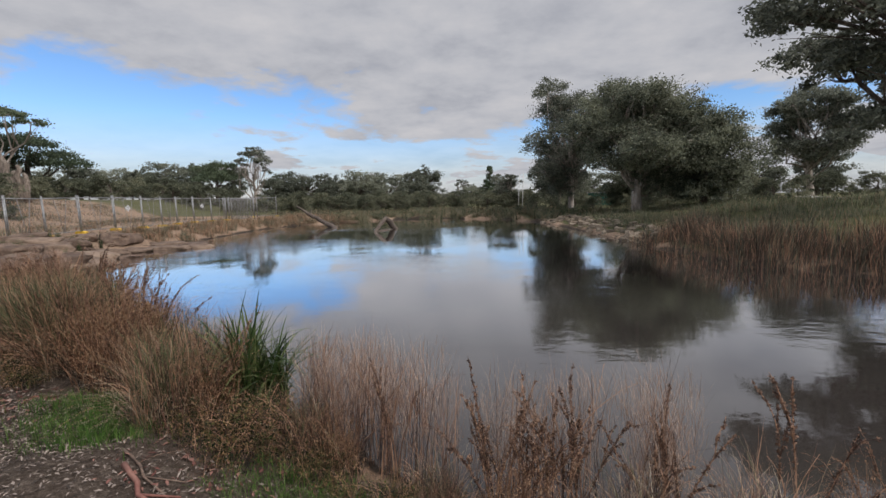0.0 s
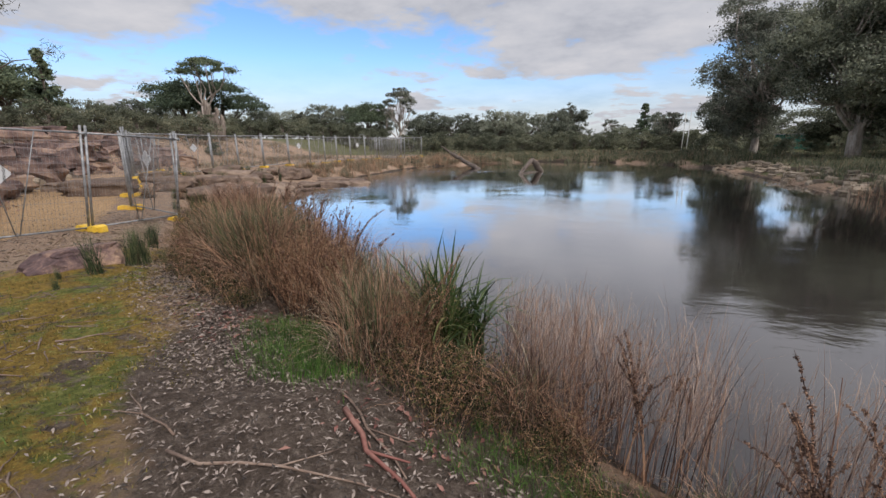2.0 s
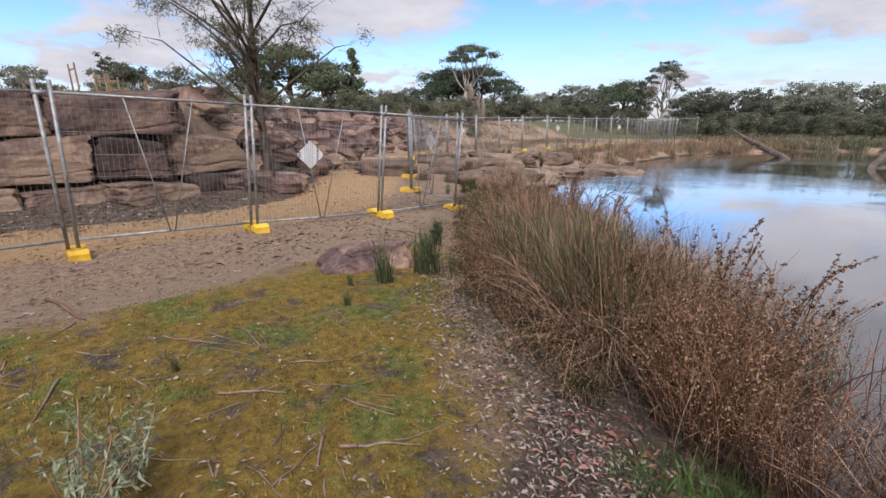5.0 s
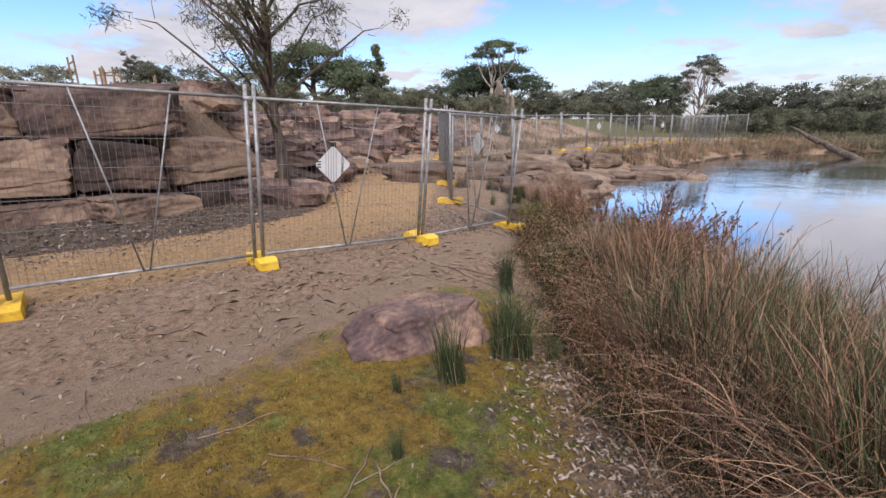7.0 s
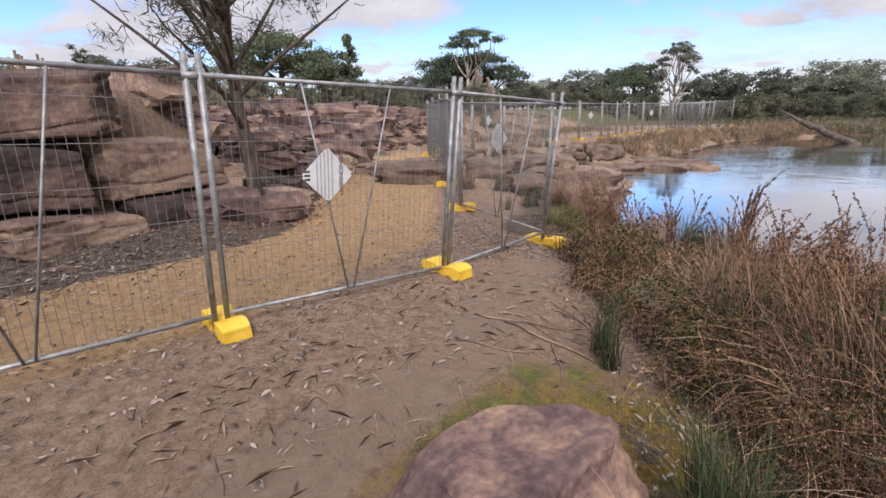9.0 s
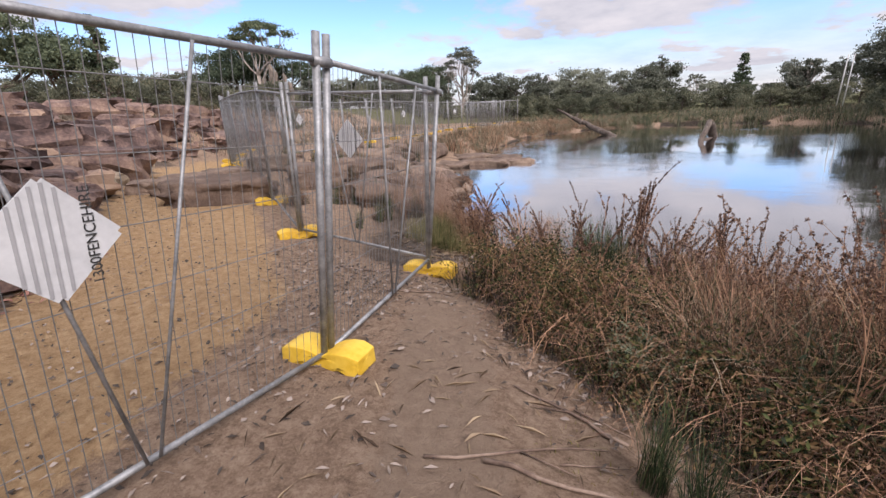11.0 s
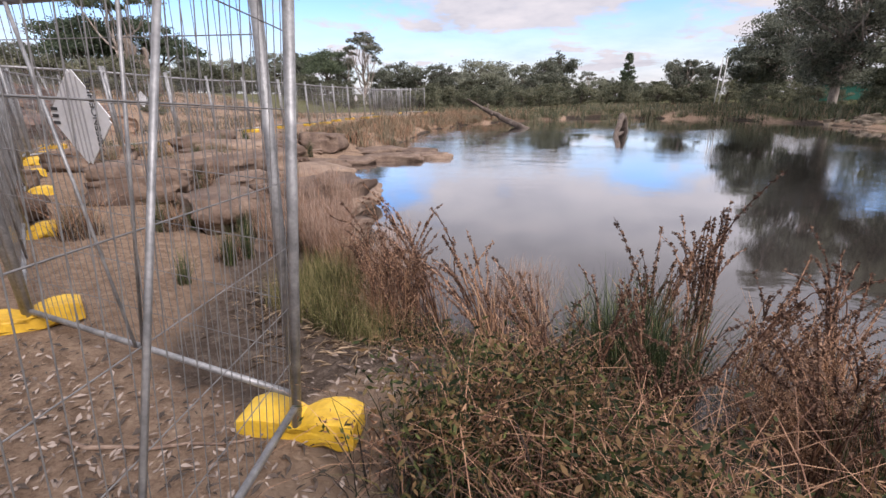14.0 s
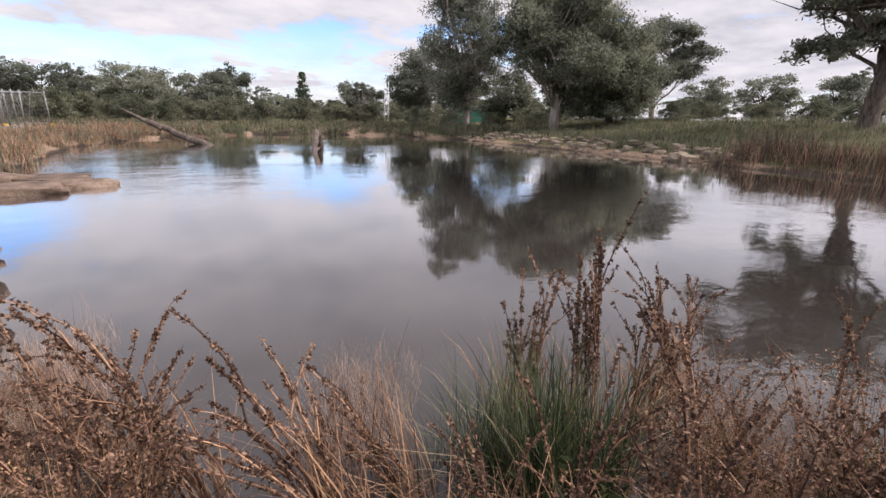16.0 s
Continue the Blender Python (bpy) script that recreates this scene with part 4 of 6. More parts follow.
tree("airy_gum_tree", on_ground(36.6, 45.8), 15, 10.5, 0.3, crown(7, 30, (0, 0, 6.4), (4.9, 4.9, 4.0), 1.5, 0.65, 0.35), 42000, 0.24, "bark_pale", "gumleaf", "airy gum tree behind the grassy bank", hang=0.4)
tree("gum_by_shed", on_ground(9.5, 72.0), 17, 6.0, 0.2, crown(9, 18, (0, 0, 3.0), (3.2, 3.2, 2.2), 1.1, 0.7, 0.4), 11000, 0.24, "bark_pale", "gumleaf", "grey-green gum tree at the end of the pond", hang=0.3)


# sheoak behind the fence
def sheoak(at):
    r = np.random.default_rng(21)
    root = new("sheoak_tree")
    g, nd = Geo(), Geo()
    trunk = [np.array(p) for p in ((0, 0, -0.2), (0.03, 0.05, 0.8), (-0.05, 0.0, 1.8), (0.02, -0.06, 2.8), (-0.04, 0.02, 4.0), (0.05, 0.05, 5.4), (0.0, 0.1, 6.6))]
    tube(g, trunk, [0.16, 0.12, 0.10, 0.085, 0.065, 0.04, 0.02], 8)
    for k in range(42):
        z = 1.5 + 4.6 * r.random() ** 1.2
        a = r.uniform(0, 2 * np.pi)
        L = r.uniform(1.2, 3.0) * (1.1 - 0.4 * (z - 1.9) / 4.6)
        p0 = np.array([0, 0, z])
        d = np.array([math.cos(a), math.sin(a), 0])
        pts = [p0 + d * L * s + np.array([0, 0, L * (1.0 * s - 0.25 * s * s)]) + r.normal(0, 0.05, 3) * (s > 0) for s in (0, 0.3, 0.6, 0.85, 1.0)]
        tube(g, pts, [0.045 - 0.004 * (z - 1.9), 0.034, 0.024, 0.015, 0.006], 5)
        for j in range(9):
            s = r.integers(1, 5)
            q = pts[s] + r.normal(0, 0.05, 3)
            e = q + r.normal(0, 0.26, 3) + d * 0.12 + np.array([0, 0, 0.12])
            tube(g, [q, (q + e) / 2 + r.normal(0, 0.04, 3), e], [0.009, 0.006, 0.003], 3, False)
            if r.random() < 0.5:
                m = 85
                leaves(nd, r, e[None] + r.normal(0, 1, (m, 3)) * np.array([0.14, 0.14, 0.09]), 0.15, 0.10)
    part("trunk", g, M["bark"], root, smooth=True)
    part("foliage", nd, M["caleaf"], root)
    root.matrix_basis = pose(*at)
    return tagged(root, "sheoak tree with dark trunk and wispy needle foliage behind the fence", "tree")


sheoak(on_ground(-13.85, 5.95))

# far trees round the park: shared shapes, set out by bearing
FAR = {}
FAR["round"] = tree("woodland_tree", (0, 0, 0), 31, 9.0, 0.3, crown(31, 30, (0, 0, 3.6), (3.0, 3.0, 4.6), 1.4, 0.9, 0.5), 15000, 0.25, "bark", "farleaf", "rounded green tree in the far belt of trees", aspect=0.6)
FAR["wide"] = tree("woodland_tree", (0, 0, 0), 32, 8.0, 0.3, crown(32, 36, (0, 0, 3.0), (4.4, 4.2, 4.4), 1.4, 0.9, 0.5), 18000, 0.25, "bark", "farleaf", "wide green tree in the far belt of trees", aspect=0.6)
FAR["gum"] = tree("pale_gum_tree", (0, 0, 0), 33, 12.0, 0.28, crown(33, 18, (0, 0, 8.2), (3.3, 3.3, 3.4), 1.0, 0.8), 7500, 0.25, "bark_pale", "gumleaf", "slender pale-trunked gum tree in the far belt", aspect=0.5, hang=0.4)
FAR["shrub"] = tree("shrub", (0, 0, 0), 34, 3.2, 0.08, crown(34, 14, (0, 0, 1.2), (1.9, 1.9, 1.5), 0.8, 0.8, 0.4), 5200, 0.15, "bark", "shrub", "bushy grey-green shrub beyond the pond", "shrub", aspect=0.5)


def conifer(seed, height):
    r = np.random.default_rng(seed)
    root = new("conifer_tree")
    g, lv = Geo(), Geo()
    tube(g, [(0, 0, -0.2), (0.05, 0, height * 0.5), (0, 0, height)], [0.3, 0.2, 0.03], 8)
    for k in range(60):
        s = r.uniform(0.12, 1.0)
        L = (1 - s) * height * 0.30 + 0.25
        a = r.uniform(0, 2 * np.pi)
        p0 = np.array([0, 0, height * s])
        p1 = p0 + np.array([math.cos(a) * L, math.sin(a) * L, -0.1 * L + 0.2])
        tube(g, [p0, p1], [0.05, 0.015], 4, False)
        n = int(40 + 60 * (1 - s))
        f = r.uniform(0.2, 1.05, n)[:, None]
        leaves(lv, r, p0 + (p1 - p0) * f + r.normal(0, 0.16, (n, 3)), 0.42, 0.4)
    part("trunk", g, M["bark"], root)
    part("crown", lv, M["pineleaf"], root)
    return tagged(root, "dark conifer standing above the slope", "tree")


FAR["conifer"] = conifer(41, 8.0)
FAR["cypress"] = tree("spreading_cypress", (0, 0, 0), 35, 10.0, 0.4, [(x, y, z, 3.0, 3.0, 0.7) for x, y, z in ((-3, 0, 6.2), (2.5, 1, 7.0), (0, -1, 8.4), (-1.5, 2, 7.6), (4.5, -1, 5.8), (-4.8, 0.5, 5.0), (0.5, 0, 5.4))], 14000, 0.28, "bark", "pineleaf", "dark flat-layered cypress in the distance", aspect=0.6)


def far_tree(kind, bearing, dist, scale, seed, base=(1.3, -0.25)):
    """bearing: degrees to the left of north, from the start of the walk."""
    x, y = base[0] - math.sin(radians(bearing)) * dist, base[1] + math.cos(radians(bearing)) * dist
    src = FAR[kind]
    scale *= 1.1
    src.scale = (scale, scale, scale * (0.92 + 0.16 * ((seed * 0.37) % 1)))
    copy_thing(src, pose(x, y, ground_z(x, y) - 0.1, 0, 0, seed * 77.0))
    src.scale = (1, 1, 1)


far_list = [("round", 41.0, 105, 0.8), ("wide", 38.6, 110, 0.85), ("round", 36.2, 108, 0.8), ("wide", 33.5, 104, 1.0), ("round", 30.8, 110, 0.85), ("cypress", 28.7, 98, 0.8), ("round", 27.0, 112, 0.9), ("gum", 24.8, 100, 0.95), ("round", 22.6, 108, 0.9),
            ("wide", 21.0, 102, 1.05), ("wide", 18.3, 100, 1.08), ("round", 15.9, 106, 0.85), ("wide", 12.2, 98, 1.05), ("wide", 9.3, 100, 1.1), ("wide", 6.6, 92, 1.0), ("round", 4.2, 95, 0.95), ("round", 13.8, 108, 0.9), ("round", -1.6, 120, 0.62), ("gum", -0.6, 125, 0.6), ("conifer", -4.0, 112, 1.05), ("round", -3.0, 130, 0.6),
            ("round", -5.5, 150, 0.7), ("wide", -7.5, 140, 0.6), ("wide", 1.0, 140, 0.5), ("cypress", 48.5, 96, 1.05), ("cypress", 44.8, 94, 1.0), ("wide", 52.0, 100, 0.9), ("wide", 57.0, 100, 0.95), ("conifer", 59.5, 72, 1.05), ("cypress", 62.5, 80, 0.95), ("cypress", 66.5, 78, 1.1), ("conifer", 69.0, 75, 0.95), ("wide", 72, 80, 1.0),
            ("wide", 77, 75, 0.9), ("round", 82, 85, 1.0), ("wide", 90, 80, 1.0), ("round", 98, 80, 1.0), ("wide", 108, 70, 1.0), ("round", -12, 120, 0.9), ("wide", -16, 110, 0.9), ("round", -22, 95, 0.9), ("wide", -46, 75, 0.8), ("wide", -52, 80, 0.85), ("round", -58, 75, 0.8), ("wide", -64, 80, 0.9), ("wide", -70, 80, 0.9), ("round", -38, 85, 0.9), ("wide", -33, 90, 0.85), ("wide", -78, 80, 1), ("round", -88, 80, 1), ("wide", -100, 80, 1),
            ("wide", 43.0, 118, 0.9), ("round", 46.5, 115, 0.95), ("wide", 50.0, 112, 0.95), ("round", 54.5, 110, 0.9), ("wide", 60.5, 105, 0.95), ("wide", 64.5, 100, 0.9), ("wide", 125, 70, 1.0), ("round", 145, 70, 1.0), ("wide", 165, 75, 1.0), ("round", 185, 75, 1.0), ("wide", 205, 75, 1.0), ("round", 225, 75, 1.0), ("wide", 243, 75, 1.0)]
for i, (kind, b, dd, sc) in enumerate(far_list):
    far_tree(kind, b, dd, sc, i + 1)
for i in range(46):
    b = 25 - i * 0.75
    far_tree("shrub", b + 0.6 * math.sin(i * 3.3), 78 + 8 * math.sin(i * 2.1), 0.6 + 0.45 * abs(math.sin(i * 1.7)), 100 + i)
for i in range(44):
    far_tree("shrub", 46 + i * 1.7, 46 + 12 * abs(math.sin(i * 2.7)), 0.45 + 0.5 * abs(math.sin(i * 1.3)), 300 + i)
for i in range(34):
    far_tree("shrub", -8 - i * 1.9, 40 + 16 * abs(math.sin(i * 2.7)) + (10 if i < 9 else 0), 0.35 + 0.4 * abs(math.sin(i * 1.3)), 200 + i)
for i in range(7):
    far_tree("shrub", -12.5 - i * 2.1, 54 + 4 * math.sin(i * 2.3), 0.40 + 0.25 * abs(math.sin(i * 1.9)), 400 + i)
for i in range(30):
    far_tree("shrub", 26 + i * 0.9, 88 + 7 * math.sin(i * 2.1), 0.75 + 0.5 * abs(math.sin(i * 1.7)), 500 + i)
for i in range(20):
    far_tree("shrub", -5 - i * 1.3, 90 + 6 * math.sin(i * 2.1), 0.8 + 0.4 * abs(math.sin(i * 1.7)), 600 + i)
umbrella = tree("umbrella_gum_tree", on_ground(-62.0, 59.5), 36, 13.0, 0.35, [(x, y, z, 1.9, 1.9, 0.5) for x, y, z in ((-4.4, 0, 10.8), (-2.6, 1, 11.7), (-0.4, 0, 12.1), (1.8, 0, 11.9), (3.8, -1, 11.2), (5.4, 0, 10.4), (-0.6, 1, 10.4))], 7000, 0.26, "bark_pale", "pineleaf", "tall umbrella-shaped gum tree with bare stems", aspect=0.6)
remove(*FAR.values())


# ---- dead trunks and stakes on the slope ----
def dead_trunks(at):
    r = np.random.default_rng(51)
    root = new("dead_tree_trunk")
    for k, (dx, dy, h, rad) in enumerate(((-1.6, 0, 3.2, 0.45), (-0.8, 0.3, 4.6, 0.55), (0.1, -0.2, 4.0, 0.5), (0.9, 0.2, 3.6, 0.45), (1.7, 0, 2.8, 0.4), (-0.3, 0.7, 3.0, 0.6))):
        g = Geo()
        pts = [(dx + r.normal(0, 0.08), dy + r.normal(0, 0.08), h * s) for s in (-0.05, 0.2, 0.45, 0.7, 0.9, 1.0)]
        tube(g, pts, [rad * 0.8, rad * 0.66, rad * 0.62, rad * 0.58, rad * 0.52, rad * 0.3], 9)
        part("stem", g, M["grey_dead"], root)
    root.matrix_basis = pose(*at) @ Matrix.Scale(0.95, 4)
    return tagged(root, "cluster of pale dead tree trunks broken off short", "dead tree")


dead_trunks(on_ground(-41.0, 40.5))


def stake_guard(x, y, h=1.1):
    root = new("tree_stakes")
    z = ground_z(x, y)
    for dx, dy in ((-0.3, 0), (0.3, 0.05)):
        part("stake", box_bm(0.045, 0.045, h + 0.2, 0.004, (dx, dy, h / 2 - 0.1)), M["timber"], root)
    part("tie", box_bm(0.6, 0.02, 0.05, 0.003, (0, 0.03, h * 0.86)), M["timber"], root)
    root.matrix_basis = pose(x, y, z, 0, 0, 30 + 40 * math.sin(x * 3))
    return tagged(root, "pair of timber stakes round a young planting", "tree stakes", "planting stakes")


rs = random.Random(8)
for k in range(34):
    t = rs.uniform(8, 40)
    e = rs.uniform(6, 14)
    x, y = -12.6 - (t - 6) * 0.80 - e * 0.58, 6.0 + (t - 6) * 0.58 - e * 0.80
    stake_guard(x, y, rs.uniform(0.8, 1.3))
for k in range(9):
    stake_guard(-22.0 - rs.uniform(0, 6), -4 + k * 1.1, rs.uniform(0.7, 1.2))

# white posts and the green shed beyond the pond
for k, (x, y) in enumerate(((9.6, 62.0), (10.2, 62.4))):
    g = Geo()
    tube(g, [(x, y, ground_z(x, y) - 0.2), (x + 0.15, y, 5.2)], [0.055, 0.045], 8)
    tagged(part("goal_post", g, M["white"], None, smooth=True), "tall white post beyond the pond", "post", "white posts")
shed = new("shed")
part("wall", box_bm(5.0, 3.0, 1.7, 0.02, (0, 0, 0.85)), M["green_paint"], shed)
part("roof", box_bm(5.4, 3.4, 0.12, 0.02, (0, 0, 1.76)), M["steel"], shed)
shed.matrix_basis = pose(23.0, 66.0, ground_z(23.0, 66.0), 0, 0, -20)
tagged(shed, "low green shed behind the far trees", "shed")


# pale footpath along the top of the east bank
def footpath():
    ys = np.arange(12.0, 52.0, 1.0)
    xs = 29.0 + 0.6 * np.sin(ys * 0.12)
    rows = []
    for off, up in ((-0.8, 0.0), (-0.8, 0.10), (0.8, 0.10), (0.8, 0.0)):
        p = np.column_stack([xs + off, ys])
        rows.append(np.column_stack([p, heights(np.column_stack([xs, ys])) + up - 0.02]))
    v = np.stack(rows, 1).reshape(-1, 3)
    i = (np.arange(len(ys) - 1) * 4)[:, None]
    g = Geo().add(v, np.concatenate([i + np.array([[k, k + 1, k + 5, k + 4]]) for k in range(3)]))
    tagged(part("pavement", g, M["concrete"]), "pale concrete footpath along the grassy bank", "footpath", kind="structure")


footpath()


# ---- plants of the banks ----
def in_region(rng, poly, n, lo=None, hi=None):
    """n random points in a region of the plan, lo and hi bounding their distance from the water's edge."""
    poly = np.array(poly, dtype=float)
    got = np.zeros((0, 2))
    for _ in range(60):
        p = rng.uniform(poly.min(0), poly.max(0), (n * 3, 2))
        ok = polyline_distance(p, poly, True)[1]
        if lo is not None:
            d = shore(p)
            ok &= (d > lo) & (d < hi)
        got = np.concatenate([got, p[ok]])
        if len(got) >= n:
            break
    return got[:n]


def thing(name, label, category, group, parts):
    """One object with its parts; parts: (name, Geo, material)."""
    if len(parts) == 1:
        return tagged(part(name, parts[0][1], M[parts[0][2]]), label, category, group)
    root = new(name)
    for pn, g, mat in parts:
        tagged(part(pn, g, M[mat], root), kind="stuff")
    return tagged(root, label, category, group)


def seed_stalk(g, sd, rng, base, height, lean, az, heads=1.0, r=0.004):
    """A dead stalk, bent and branching, with dark seed clusters up its top."""
    def stem(p0, L, ln, a, rad, level):
        pts = []
        for k in range(6):
            s = k / 5
            pts.append(np.array(p0) + np.array([math.cos(a) * L * s * math.sin(ln * (0.4 + 0.6 * s)), math.sin(a) * L * s * math.sin(ln * (0.4 + 0.6 * s)), L * s * math.cos(ln * (0.4 + 0.6 * s))]) + rng.normal(0, 0.008, 3) * s)
        tube(g, pts, [rad * (1 - 0.65 * k / 5) for k in range(6)], 4, False)
        n = int(26 * heads * L / 0.8)
        for k in range(n):
            s = rng.uniform(0.42 if level == 0 else 0.25, 1.0) * 5
            i = min(4, int(s))
            c = pts[i] + (pts[i + 1] - pts[i]) * (s - i)
            leaves(sd, rng, np.repeat(c[None], 5, 0) + rng.normal(0, 0.006, (4 + 1, 3)), 0.019, 0.6)
        if level == 0:
            for k in range(rng.integers(1, 4)):
                i = rng.integers(2, 5)
                stem(pts[i], L * rng.uniform(0.25, 0.45), ln + rng.uniform(0.1, 0.4), a + rng.uniform(-1.5, 1.5), rad * 0.6, 1)
    stem(base, height, lean, az, r, 0)


def bare_stems(g, rng, n, spread, height, lean, rad=0.0045, az=None):
    """Bent, forking dead stems with no seed left on them."""
    sd = Geo()
    for _ in range(n):
        a = rng.uniform(0, 6.28) if az is None else rng.normal(az[0], az[1])
        seed_stalk(g, sd, rng, disc(rng, 1, spread)[0], rng.uniform(*height), rng.uniform(*lean), a, 0.0, rng.uniform(0.7, 1.3) * rad)


def make_dry_bush(seed, green=0.38):
    r = np.random.default_rng(seed)
    tan, brown, rush, straw, old = Geo(), Geo(), Geo(), Geo(), Geo()
    # near-black old blades at the base paint the shaded inside of the bush
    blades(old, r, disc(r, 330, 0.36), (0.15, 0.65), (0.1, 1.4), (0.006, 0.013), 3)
    blades(tan, r, disc(r, 210, 0.30), (0.35, 1.2), (0.05, 1.05), (0.003, 0.008), 4)
    blades(brown, r, disc(r, 190, 0.32), (0.4, 1.3), (0.1, 1.2), (0.004, 0.009), 4)
    blades(rush, r, disc(r, int(360 * green), 0.25), (0.5, 1.25), (0.05, 0.6), (0.004, 0.009), 4)
    bare_stems(brown, r, 9, 0.28, (0.6, 1.25), (0.15, 1.0), 0.0055)
    blades(straw, r, disc(r, 34, 0.34), (0.6, 1.3), (0.35, 1.25), (0.005, 0.010), 5)
    # a skirt of collapsed straw
    blades(tan, r, disc(r, 150, 0.36), (0.3, 0.7), (1.0, 1.7), (0.004, 0.009), 4)
    return thing("dry_grass_bush", "tall dry tan and brown grass bush on the pond bank", "grass bush", "bank grasses", [("thatch", old, "thatch"), ("dry_foliage", tan, "tan"), ("stem_growth", brown, "brown"), ("green_foliage", rush, "rush"), ("straw", straw, "straw")])


def make_russet(seed):
    r = np.random.default_rng(seed)
    st, lf, sd, straw, old = Geo(), Geo(), Geo(), Geo(), Geo()
    # dark old blades low down, shade between the stems put into their colour
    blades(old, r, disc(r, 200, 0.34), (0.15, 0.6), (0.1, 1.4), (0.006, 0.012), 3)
    blades(st, r, disc(r, 200, 0.28), (0.4, 1.25), (0.05, 1.0), (0.003, 0.008), 4)
    n = 2300
    k = r.uniform(0.2, 1.0, n)
    a = r.uniform(0, 2 * np.pi, n)
    rad = 0.10 + 0.48 * k * r.uniform(0.2, 1, n)
    c = np.stack([np.cos(a) * rad, np.sin(a) * rad, 1.05 * k * (1 - 0.25 * (rad / 0.58) ** 2)], 1)
    leaves(lf, r, c, 0.019, 0.45)
    for k in range(6):
        seed_stalk(st, sd, r, disc(r, 1, 0.24)[0], r.uniform(0.9, 1.35), r.uniform(0.05, 0.5), r.uniform(0, 6.28), 1.0, 0.005)
    bare_stems(st, r, 5, 0.25, (0.6, 1.2), (0.1, 0.8), 0.005)
    blades(straw, r, disc(r, 10, 0.3), (0.5, 1.1), (0.4, 1.3), (0.004, 0.007), 5)
    return thing("russet_weed", "russet dead weed with seed heads on the pond bank", "weed", "bank weeds", [("thatch", old, "thatch"), ("stem_growth", st, "russet"), ("dead_foliage", lf, "russet"), ("seed_growth", sd, "dark"), ("straw", straw, "straw")])


def make_bramble(seed, h=0.5):
    r = np.random.default_rng(seed)
    st, lf, dl, old = Geo(), Geo(), Geo(), Geo()
    # dark old blades under the leaves colour in the mound's inner shade
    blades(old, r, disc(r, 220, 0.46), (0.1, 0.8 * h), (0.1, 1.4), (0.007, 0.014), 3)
    blades(st, r, disc(r, 70, 0.4), (0.4, 0.95), (0.6, 1.7), (0.004, 0.008), 5)
    # leaves sit in sprays on arching shoots
    for k in range(56):
        a, ln, L = r.uniform(0, 6.28), r.uniform(0.1, 1.35), r.uniform(0.6, 1.15)
        q = np.array([math.cos(a) * math.sin(ln) * 0.6, math.sin(a) * math.sin(ln) * 0.6, math.cos(ln) * h * 1.1]) * L
        m = 46
        f = r.uniform(0.25, 1.0, m)[:, None]
        c = q[None] * f + r.normal(0, 0.035, (m, 3)) + disc(r, 1, 0.15)
        c[:, 2] = np.maximum(c[:, 2], 0.02)
        leaves(dl if k % 6 == 0 else lf, r, c, 0.038 if k % 3 else 0.027, 0.34)
    blades(lf, r, disc(r, 120, 0.45), (0.15, 0.5), (0.2, 1.2), (0.005, 0.010), 3)
    return thing("bramble_mound", "low tangled mound of green and brown weeds", "undergrowth", "bank undergrowth", [("thatch", old, "thatch"), ("runner_growth", st, "brown"), ("foliage", lf, "bramble"), ("dead_foliage", dl, "russet")])


def make_twigs(seed):
    r = np.random.default_rng(seed)
    g = Geo()
    bare_stems(g, r, 9, 0.22, (0.5, 1.05), (0.1, 0.85), 0.0065)
    return thing("dead_shrub", "leafless dead shrub of dark red-brown stems in the shallows", "shrub", "dead shrubs", [("stem_growth", g, "redstem")])


def make_fan(seed, az, n=8, height=(0.7, 1.2), lean=(0.25, 0.75)):
    """Dead stalks that all lean one way, with seed heads up their tops."""
    r = np.random.default_rng(seed)
    st, sd, straw = Geo(), Geo(), Geo()
    for k in range(n):
        seed_stalk(st, sd, r, disc(r, 1, 0.10)[0], r.uniform(*height), r.uniform(*lean), r.normal(radians(az), 0.35), 1.5, 0.0085)
    blades(straw, r, disc(r, 60, 0.12), (0.4, 0.95), (0.1, 0.9), (0.006, 0.012), 4, az=r.normal(radians(az), 0.6, 60))
    return thing("leaning_dock_stalks", "leaning rust-brown dock stalks with seed heads by the water", "weed", "dock stalks", [("stalk_growth", st, "brown"), ("seed_growth", sd, "dark"), ("straw", straw, "russet")])


def make_rush(seed, n=150, h=(0.35, 0.85), rad=0.10, mat="rush", name="rush_clump", label="green rush clump growing near the pond", lean=(0.0, 0.55), dry=0.25):
    r = np.random.default_rng(seed)
    g, t = Geo(), Geo()
    blades(g, r, disc(r, n, rad), h, lean, (0.004, 0.008), 4)
    blades(t, r, disc(r, max(4, int(n * dry)), rad * 1.2), (h[0] * 0.6, h[1]), (0.3, 1.3), (0.003, 0.006), 4)
    return thing(name, label, "rush", "rush clumps", [("foliage", g, mat), ("dry_foliage", t, "tan")])


def make_haze(seed):
    r = np.random.default_rng(seed)
    st, hz = Geo(), Geo()
    blades(st, r, disc(r, 26, 0.18), (0.7, 1.35), (0.0, 0.40), (0.005, 0.009), 4)
    bare_stems(st, r, 3, 0.15, (0.7, 1.2), (0.0, 0.5), 0.0045)
    n = 650
    k = r.uniform(0.35, 1.0, n)
    a = r.uniform(0, 2 * np.pi, n)
    rad = 0.05 + 0.30 * k * r.uniform(0, 1, n)
    blades(hz, r, np.stack([np.cos(a) * rad, np.sin(a) * rad, 1.0 * k], 1), (0.10, 0.26), (0.1, 0.9), (0.0018, 0.0032), 2)
    return thing("feathery_grass", "feathery pinkish dry grass standing at the water's edge", "grass", "feathery grasses", [("stem_growth", st, "brown"), ("plume_growth", hz, "plume")])


